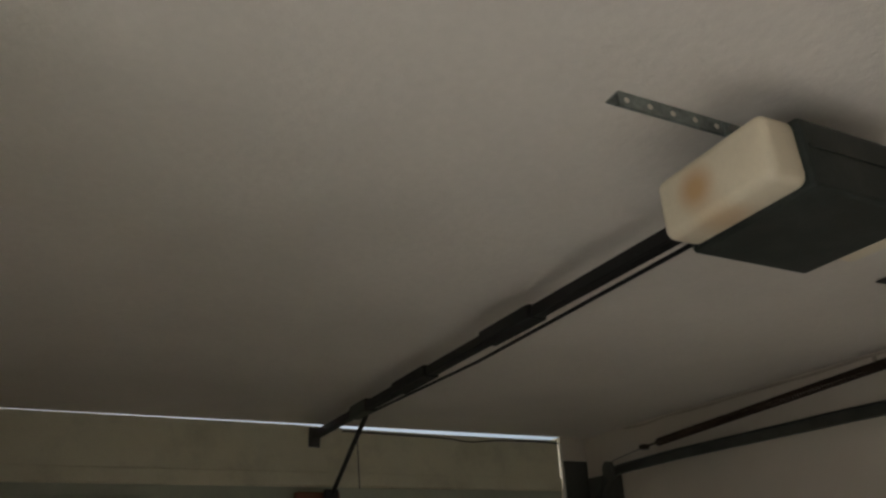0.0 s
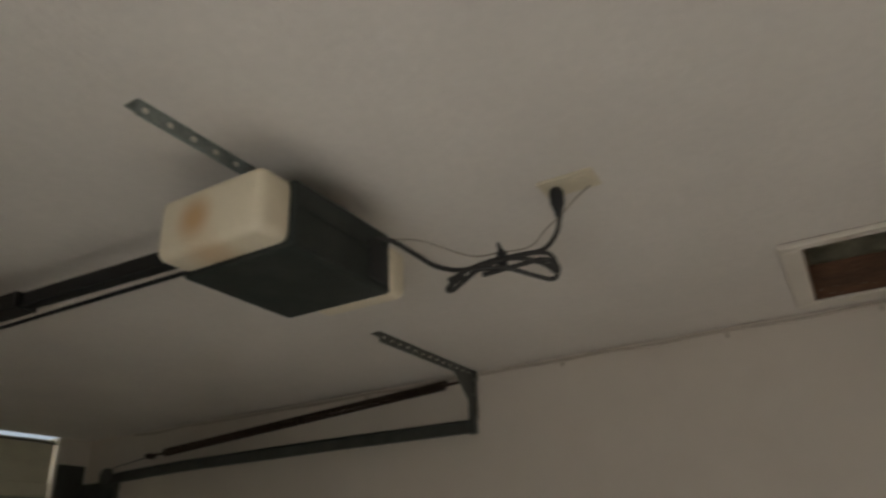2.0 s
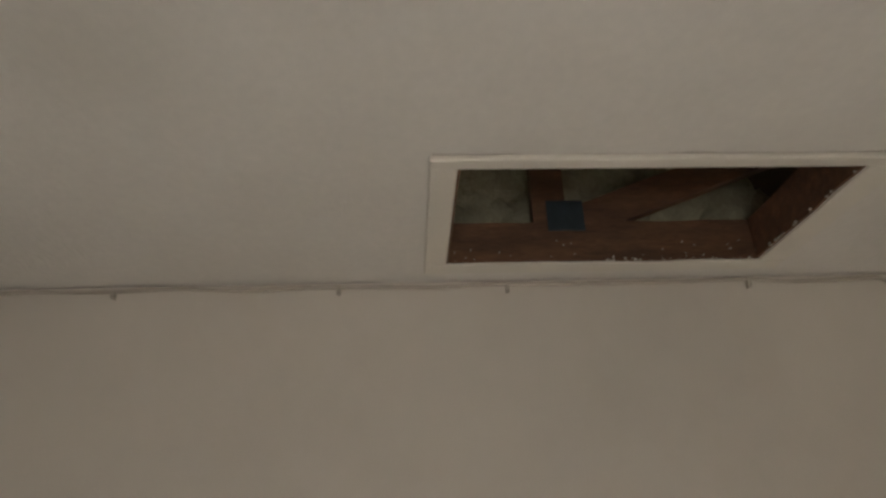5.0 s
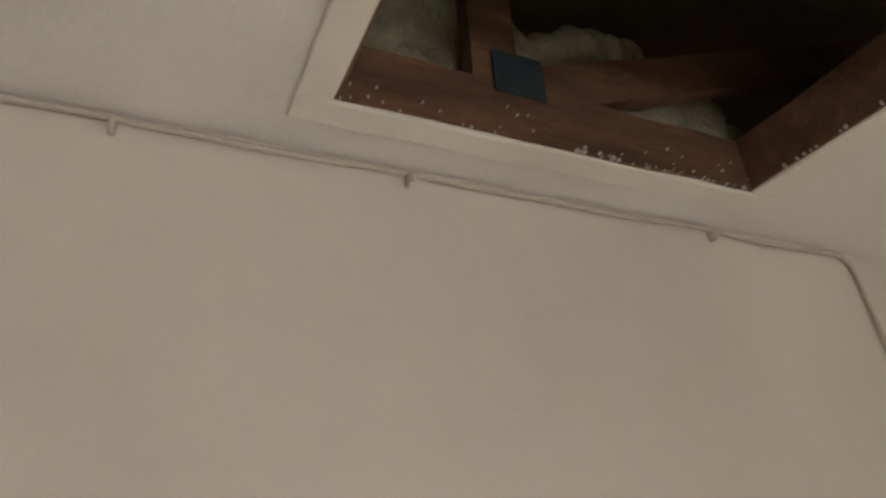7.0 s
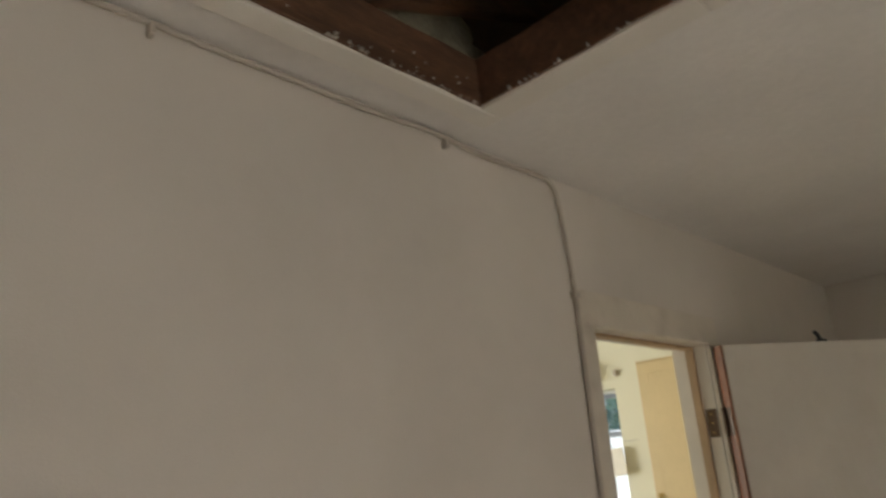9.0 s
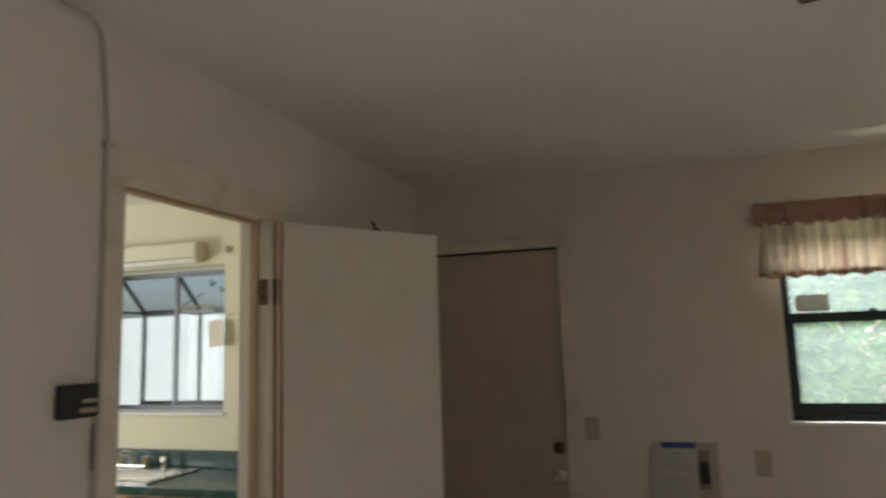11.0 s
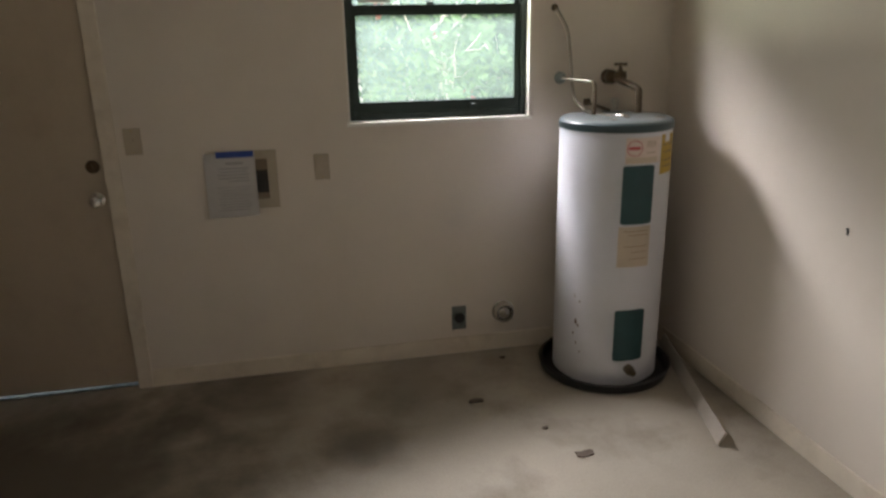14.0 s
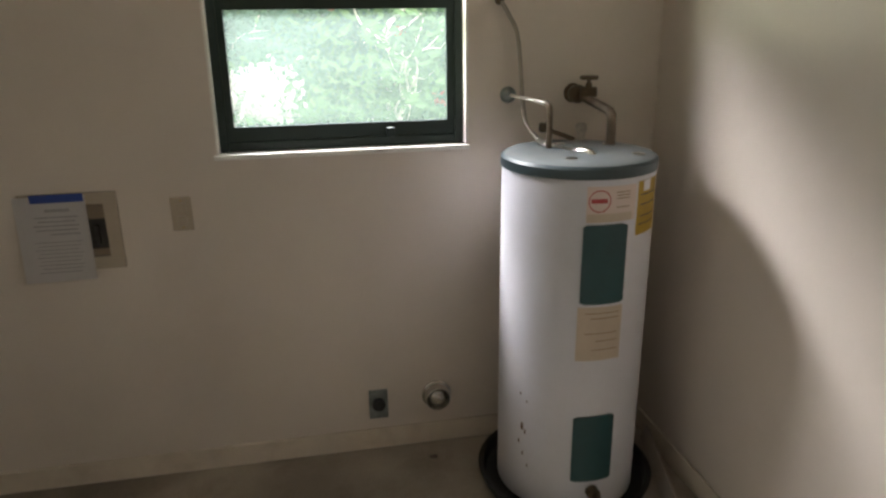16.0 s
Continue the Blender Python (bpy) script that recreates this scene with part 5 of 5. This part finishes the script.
def flake(name, x, y, r, label, seed, material):
    bm = bmesh.new()
    rg = random.Random(seed)
    vs = []
    for i in range(11):
        a = 2 * math.pi * i / 11
        k = r * (0.7 + 0.5 * rg.random())
        vs.append((x + k * 1.3 * math.cos(a), y + k * 0.75 * math.sin(a)))
    lo2 = [bm.verts.new((a, b, 0.0008)) for a, b in vs]
    hi2 = [bm.verts.new((a * 0.96 + x * 0.04, b * 0.96 + y * 0.04, 0.004 + 0.004 * rg.random())) for a, b in vs]
    bm.faces.new(lo2)
    bm.faces.new(hi2)
    for i in range(11):
        bm.faces.new((lo2[i], lo2[(i + 1) % 11], hi2[(i + 1) % 11], hi2[i]))
    return solo(name, bm, material, label, "debris")


flake("dark_leaf", -2.555, 0.985, 0.030, "dark dry leaf on the concrete floor", 1, M_LEAFDRY)
flake("dark_leaf", -2.255, 0.50, 0.024, "dark dry leaf on the concrete floor", 2, M_LEAFDRY)
flake("dirt_crumb", -2.49, 0.12, 0.014, "small dark dirt crumb by the baseboard", 3, M_LEAFDRY)
flake("dirt_crumb", -2.47, 0.78, 0.010, "small dark dirt crumb on the floor", 4, M_LEAFDRY)

# ---- kitchen seen through the doorway ----
ct = thing("counter", (1.5, 0.45, 0.0), "dark green laminate kitchen counter with backsplash", "counter")
sk0, sk1, sy0, sy1 = 1.30, 2.02, 0.245, 0.615
part("worktop", slab((0.14, 3.08), (KY + 0.004, 0.672), 0.04, [(sk0, sk1, sy0, sy1)], lambda a, b, c: (a, b, 0.905 - c)), M_COUNTER, ct)
part("front_edge", box(0.14, 3.08, 0.672, 0.685, 0.862, 0.906, 0.004), M_COUNTER, ct)
part("backsplash", box(0.14, 3.08, KY + 0.004, KY + 0.024, 0.9055, 1.005, 0.003), M_COUNTER, ct)
x = 0.16
for wdt, drawer in ((0.60, False), (0.62, True), (0.80, False), (0.60, False)):
    cb = thing("base_cabinet", (x + wdt / 2, 0.45, 0), "cream base cabinet under the counter", "cabinet", "base cabinets")
    part("body", box(x, x + wdt - 0.004, KY + 0.03, 0.637, 0.09, 0.864), M_CABINET, cb)
    if drawer:
        fr = part("dishwasher_front", box(x + 0.01, x + wdt - 0.014, 0.638, 0.659, 0.12, 0.70, 0.004), M_BLACK, cb, "black appliance front")
        part("control_strip", box(x + 0.01, x + wdt - 0.014, 0.638, 0.665, 0.71, 0.845, 0.004), M_BLACK, cb)
        for z in (0.835, 0.80):
            part("chrome_strip", box(x + 0.012, x + wdt - 0.016, 0.665, 0.668, z - 0.006, z + 0.006, 0.001), M_CHROME, cb)
    else:
        dr = part("door", box(x + 0.012, x + wdt - 0.016, 0.638, 0.656, 0.12, 0.68, 0.004), M_CABINET, cb)
        part("knob", lathe([(0.006, 0), (0.014, 0.012), (0.014, 0.02), (0.004, 0.024)], (x + 0.06, 0.656, 0.62), 12, axis="y"), M_BRASS, dr, "", True)
        part("drawer_front", box(x + 0.012, x + wdt - 0.016, 0.638, 0.656, 0.70, 0.845, 0.004), M_CABINET, cb)
    x += wdt
sk = thing("sink", (1.7, 0.46, 0.9), "stainless steel drop-in sink with low faucet", "sink")
part("rim", slab((sk0 - 0.025, sk1 + 0.025), (sy0 - 0.02, sy1 + 0.025), 0.006, [(sk0 + 0.02, sk1 - 0.02, sy0 + 0.07, sy1 - 0.02)], lambda a, b, c: (a, b, 0.907 + c)), M_STEEL, sk)
bm = slab((sk0 + 0.01, sk1 - 0.01), (sy0 + 0.06, sy1 - 0.01), 0.17, [(sk0 + 0.02, sk1 - 0.02, sy0 + 0.07, sy1 - 0.02)], lambda a, b, c: (a, b, 0.9065 - c))
box(sk0 + 0.01, sk1 - 0.01, sy0 + 0.06, sy1 - 0.01, 0.731, 0.735, bm=bm)
part("bowl", bm, M_STEEL, sk)
fc = part("faucet", box(1.60, 1.83, sy0 - 0.012, sy0 + 0.045, 0.914, 0.934, 0.008), M_CHROME, sk, "low chrome faucet")
part("spout", sweep(smooth_path([(1.72, sy0 + 0.02, 0.93), (1.72, sy0 + 0.03, 0.99), (1.715, sy0 + 0.10, 1.015), (1.71, sy0 + 0.17, 0.995)], 6), 0.012, 10), M_CHROME, fc, "", True)
for xx in (1.63, 1.80):
    part("tap_handle", lathe([(0.016, 0.0), (0.02, 0.02), (0.022, 0.045), (0.012, 0.05)], (xx, sy0 + 0.015, 0.932), 12), M_CHROME, fc, "", True)
part("sprayer", lathe([(0.018, 0), (0.014, 0.03), (0.017, 0.06), (0.010, 0.07)], (1.50, sy0 + 0.01, 0.914), 12), M_CHROME, sk, "", True)

# upper cabinet beside the window
uc = thing("wall_cabinet", (0.48, 0.3, 1.45), "tan yellow wall cabinet beside the window", "cabinet")
part("body", box(0.135, 0.86, KY + 0.004, 0.44, 1.42, 2.17), M_CABINET, uc)
for a, b in ((0.145, 0.492), (0.500, 0.85)):
    dr = part("door", box(a, b, 0.441, 0.459, 1.43, 2.16, 0.004), M_CABINET, uc)
    part("panel", box(a + 0.06, b - 0.06, 0.459, 0.463, 1.49, 2.10, 0.003), M_CABINET, dr)
    part("knob", lathe([(0.006, 0), (0.013, 0.010), (0.004, 0.02)], (b - 0.03, 0.459, 1.50), 12, axis="y"), M_BRASS, dr, "", True)

# garden window
gw = thing("window_2", (1.8, 0.0, KWZ0), "grey aluminium garden window box over the sink", "window", "", "structure")
OY = -0.33
ZF = 1.845
part("window_sill", box(KWX0 - 0.01, KWX1 + 0.01, KY - 0.14, KY + 0.02, KWZ0 - 0.014, KWZ0 + 0.003, 0.003), M_SILL, gw)
part("shelf", box(KWX0, KWX1, OY, KY - 0.131, KWZ0 - 0.02, KWZ0, 0.003), M_SILL, gw)


def gbar(a, b, r=0.013):
    own = bar(Vector(a), Vector(b), 2 * r, 2 * r)
    return part("frame_bar", own, M_KFRAME, gw)


IY = -0.10
for xx in (KWX0 + 0.015, 1.73, KWX1 - 0.015):
    gbar((xx, OY, KWZ0), (xx, OY, ZF), 0.011)
    gbar((xx, OY, ZF), (xx, IY, KWZ1 - 0.01), 0.011)
for xx in (KWX0 + 0.013, KWX1 - 0.013):
    gbar((xx, OY, ZF), (xx, IY, ZF), 0.008)
    gbar((xx, IY, KWZ0), (xx, IY, KWZ1), 0.013)
gbar((1.73, IY, KWZ0), (1.73, IY, KWZ1), 0.013)
for z, r in ((KWZ0 + 0.016, 0.014), (ZF, 0.017)):
    gbar((KWX0, OY, z), (KWX1, OY, z), r)
gbar((KWX0, IY, KWZ1 - 0.016), (KWX1, IY, KWZ1 - 0.016), 0.016)
gbar((KWX0, IY, KWZ0 + 0.012), (KWX1, IY, KWZ0 + 0.012), 0.012)
for a, b, c, e in ((KWX0, KWX0 + 0.006, KWZ0, KWZ1), (KWX1 - 0.006, KWX1, KWZ0, KWZ1), (KWX0, KWX1, KWZ1 - 0.006, KWZ1)):
    part("reveal", box(a, b, IY, KY - 0.131, c, e), M_SILL, gw)
crank = part("vent_crank", box(1.715, 1.75, IY - 0.03, IY - 0.014, ZF - 0.005, ZF + 0.02, 0.004), M_ALMOND, gw, "cream vent crank")
part("crank_arm", bar(Vector((1.72, IY - 0.02, ZF + 0.012)), Vector((1.56, OY + 0.06, ZF + 0.03)), 0.012, 0.012), M_ALMOND, crank)
part("crank_stay", bar(Vector((1.72, IY - 0.02, ZF + 0.015)), Vector((1.62, OY + 0.10, ZF + 0.11)), 0.007, 0.007), M_KFRAME, crank)
part("pane", box(KWX0, KWX1, OY - 0.003, OY, KWZ0 + 0.02, ZF), M_KGLASS, gw).visible_shadow = False
bm = bmesh.new()
q = [(KWX0, OY, ZF + 0.014), (KWX1, OY, ZF + 0.014), (KWX1, IY, KWZ1), (KWX0, IY, KWZ1)]
v = [bm.verts.new(p) for p in q]
w_ = [bm.verts.new((p[0], p[1], p[2] + 0.004)) for p in q]
bm.faces.new(v)
bm.faces.new(w_)
for i in range(4):
    bm.faces.new((v[i], v[(i + 1) % 4], w_[(i + 1) % 4], w_[i]))
part("roof_pane", bm, M_KGLASS, gw).visible_shadow = False
for xx in (KWX0 - 0.002, KWX1 - 0.002):
    part("side_pane", box(xx, xx + 0.004, OY, IY, KWZ0 + 0.02, ZF), M_KGLASS, gw).visible_shadow = False

hb = thing("blind_headrail", (1.8, 0.2, 2.2), "cream blind headrail above the kitchen window", "blind")
part("box", box(1.325, 2.55, KY + 0.004, KY + 0.10, 2.125, 2.215, 0.006), M_KWALL, hb)
part("end_cap", box(1.310, 1.325, KY + 0.004, KY + 0.10, 2.12, 2.22, 0.003), M_ALMOND, hb)
part("bottom_rail", box(1.335, 2.54, KY + 0.02, KY + 0.07, 2.095, 2.124, 0.004), M_SILL, hb)
cdp = thing("hanging_card", (1.21, KY + 0.05, 1.68), "small cream card hanging beside the kitchen window", "card")
part("card", moved(box(-0.06, 0.06, 0.0, 0.004, -0.075, 0.075, 0.001), pose(1.212, KY + 0.035, 1.672, 0, 6, -12)), M_ALMOND, cdp)
part("cord", sweep([(1.212, KY + 0.035, 1.745), (1.20, KY + 0.01, 1.78), (1.08, KY + 0.006, 1.785)], 0.0015, 6), M_WIRE, cdp)
solo("coat_hook", lathe([(0.020, 0), (0.022, 0.01), (0.014, 0.022), (0.004, 0.024)], (1.155, KY + 0.001, 2.168), 14, axis="y"), M_PLATE, "small tan round hook on the kitchen wall", "hook", smooth=True)

# ---- unseen side window behind the walker: only its daylight shows ----
sw = thing("window_3", (W - 0.07, SWY0, SWZ0), "dark aluminium side window of the garage", "window", "", "structure")
for a, b, c_, e in ((SWY0, SWY0 + 0.04, SWZ0, SWZ1), (SWY1 - 0.04, SWY1, SWZ0, SWZ1), (SWY0 + 0.04, SWY1 - 0.04, SWZ0, SWZ0 + 0.04), (SWY0 + 0.04, SWY1 - 0.04, SWZ1 - 0.04, SWZ1)):
    part("window_frame", box(W - 0.13, W - 0.09, a, b, c_, e, 0.003), M_FRAME, sw)

# ---- outdoors ----
fn = thing("fence", (3.0, -4.2, -0.13), "white vinyl privacy fence behind the kitchen", "fence")
for i in range(40):
    xx = 0.85 + i * 0.16
    part("board", box(xx, xx + 0.155, -4.23, -4.205, -0.1, 2.05, 0.004), M_FENCE, fn)
for z in (0.3, 1.62):
    part("rail", box(0.80, 7.25, -4.255, -4.231, z, z + 0.09, 0.004), M_FENCE, fn)
for i in range(4):
    xx = 0.76 + i * 2.15
    part("post", box(xx, xx + 0.1, -4.36, -4.256, -0.13, 2.12, 0.006), M_FENCE, fn)


def tree(x, y, h, spread, seed, leaf, leaves, low=0.2, label=""):
    """A trunk with limbs and a crown of folded leaves set round the limb ends."""
    rg = random.Random(seed)
    t = thing("tree", (x, y, -0.13), label, "tree", "garden trees")
    trunk = bmesh.new()
    pts = [Vector((x, y, -0.14))]
    for k in range(1, 7):
        pts.append(Vector((x + rg.uniform(-0.12, 0.12) * k * 0.5, y + rg.uniform(-0.12, 0.12) * k * 0.5, -0.13 + h * 0.75 * k / 6)))
    sweep(smooth_path(pts, 4), 0.05 * h / 3, 9, trunk, 0.35)
    part("trunk", trunk, M_BARK, t, "pale twisting trunk", True)
    limbs, tips = bmesh.new(), []
    for k in range(11):
        b = pts[rg.randint(1, 5)].lerp(pts[rg.randint(2, 6)], rg.random())
        a = rg.uniform(0, 2 * math.pi)
        L = spread * rg.uniform(0.5, 1.0)
        q = [b]
        dirv = Vector((math.cos(a), math.sin(a), rg.uniform(0.5, 2.2))).normalized()
        for s in range(5):
            dirv = (dirv + Vector((rg.uniform(-1, 1), rg.uniform(-1, 1), rg.uniform(-0.7, 0.9))) * 0.5).normalized()
            q.append(q[-1] + dirv * L / 5)
            tips.append(q[-1])
            if rg.random() < 0.6:
                d2 = (dirv + Vector((rg.uniform(-1, 1), rg.uniform(-1, 1), rg.uniform(-0.8, 0.8)))).normalized()
                e = q[-1] + d2 * L * 0.28
                sweep([q[-1], q[-1].lerp(e, 0.5) + Vector((0, 0, rg.uniform(-0.04, 0.04))), e], 0.004, 5, limbs, 0.4)
                tips.append(e)
        sweep(smooth_path(q, 3), 0.009, 6, limbs, 0.3)
    part("limbs", limbs, M_BARK, t, "pale crooked limbs", True)
    verts, faces = [], []
    for k in range(leaves):
        c = rg.choice(tips)
        p = c + Vector((rg.gauss(0, 1), rg.gauss(0, 1), rg.gauss(0, 0.8))) * 0.21
        if p.z < low:
            continue
        s = rg.uniform(0.03, 0.075)
        u = Vector((rg.uniform(-1, 1), rg.uniform(-1, 1), rg.uniform(-0.6, 0.6))).normalized()
        v_ = u.orthogonal().normalized()
        v_.rotate(Matrix.Rotation(rg.uniform(0, 6.28), 3, u))
        n_ = u.cross(v_)
        i0 = len(verts)
        verts += [p - u * s, p + v_ * s * 0.45 + n_ * s * 0.15, p + u * s, p - v_ * s * 0.45 + n_ * s * 0.15]
        faces += [(i0, i0 + 1, i0 + 2), (i0, i0 + 2, i0 + 3)]
    me = bpy.data.meshes.new("crown")
    me.from_pydata(verts, [], faces)
    me.materials.append(leaf)
    cr = new("crown", me)
    cr.parent, cr.matrix_parent_inverse = t, t.matrix_basis.inverted()
    return t


LT = "leafy green garden tree with pale crooked limbs"
tree(-2.75, -2.75, 2.6, 0.9, 11, M_LEAF2, 1500, 0.0, LT)
tree(-4.1, -4.2, 3.1, 1.4, 12, M_LEAF, 5600, 0.0, LT)
tree(-1.2, -4.4, 3.0, 1.4, 13, M_LEAF3, 5600, 0.0, LT)
tree(-5.6, -5.6, 3.4, 1.6, 14, M_LEAF2, 5600, 0.0, LT)
tree(-3.2, -6.2, 3.4, 1.8, 15, M_LEAF3, 6500, 0.0, LT)
tree(-0.6, -6.8, 3.4, 1.8, 16, M_LEAF2, 6000, 0.0, LT)
tree(-7.4, -6.2, 3.6, 1.8, 17, M_LEAF, 6000, 0.0, LT)


def scatter(rg, n_, centre, spread, lo, hi):
    """Small folded leaves strewn round a centre."""
    verts, faces = [], []
    for k in range(n_):
        p = centre + Vector((rg.gauss(0, spread[0]), rg.gauss(0, spread[1]), rg.gauss(0, spread[2])))
        if p.z < 0.0:
            continue
        s = rg.uniform(lo, hi)
        u = Vector((rg.uniform(-1, 1), rg.uniform(-1, 1), rg.uniform(-1, 1))).normalized()
        v_ = u.orthogonal().normalized()
        n0 = u.cross(v_)
        i0 = len(verts)
        verts += [p - u * s, p + v_ * s * 0.6 + n0 * s * 0.2, p + u * s, p - v_ * s * 0.6 + n0 * s * 0.2]
        faces += [(i0, i0 + 1, i0 + 2), (i0, i0 + 2, i0 + 3)]
    me = bpy.data.meshes.new("leaves")
    me.from_pydata(verts, [], faces)
    return me


def leaf_part(name, me, material, parent, label):
    me.materials.append(material)
    ob = new(name, me)
    ob.parent, ob.matrix_parent_inverse = parent, parent.matrix_basis.inverted()
    tagged(ob, label)


# shrub added near the window; its white leaves stand for a bright spot
rg = random.Random(31)
SB = Vector((-1.80, -2.65, -0.13))
sh = thing("bright_spot_shrub", SB, "added garden shrub with white leaves as a bright spot", "shrub")
for k in range(7):
    e = SB + Vector((rg.uniform(-0.25, 0.25), rg.uniform(-0.2, 0.2), rg.uniform(1.1, 1.45)))
    part("stem", sweep(smooth_path([SB, SB.lerp(e, 0.5) + Vector((rg.uniform(-0.08, 0.08), rg.uniform(-0.08, 0.08), 0)), e], 4), 0.011, 6, None, 0.4), M_BARK, sh, "", True)
leaf_part("foliage", scatter(rg, 1500, SB + Vector((0, -0.1, 0.75)), (0.3, 0.22, 0.3), 0.03, 0.06), M_LEAF2, sh, "pale green leaves")
leaf_part("blossom", scatter(rg, 1500, SB + Vector((-0.02, 0.08, 1.24)), (0.095, 0.09, 0.085), 0.018, 0.036), M_BRIGHTSPOT, sh, "white leaves that stand for a bright spot")
# a few red flowers among the limbs
for k, (x, y, z) in enumerate(((-2.86, -3.1, 1.52), (-3.15, -3.2, 0.98), (-2.35, -3.2, 1.75))):
    fl = thing("red_flower", (x, y, z), "small red flower cluster among the green leaves", "flower", "red flowers")
    leaf_part("petals", scatter(rg, 26, Vector((x, y, z)), (0.03, 0.03, 0.03), 0.018, 0.034), M_PETAL, fl, "red petals")

# far hedge behind the trees
rg = random.Random(21)
verts, faces = [], []
for k in range(52000):
    p = Vector((rg.uniform(-16, 7), -8.8 + rg.gauss(0, 0.6), -0.1 + 4.2 * rg.random() ** 0.8))
    p.z *= 0.85 + 0.3 * noise.noise((p.x * 0.4, 0, 0))
    s = rg.uniform(0.05, 0.10)
    u = Vector((rg.uniform(-1, 1), rg.uniform(-1, 1), rg.uniform(-1, 1))).normalized()
    v_ = u.orthogonal().normalized()
    i0 = len(verts)
    verts += [p - u * s, p + v_ * s * 0.5, p + u * s, p - v_ * s * 0.5]
    faces += [(i0, i0 + 1, i0 + 2), (i0, i0 + 2, i0 + 3)]
me = bpy.data.meshes.new("hedge")
me.from_pydata(verts, [], faces)
me.materials.append(M_LEAF)
tagged(new("hedge", me), "dense green hedge behind the garden trees", "hedge", "", "stuff")
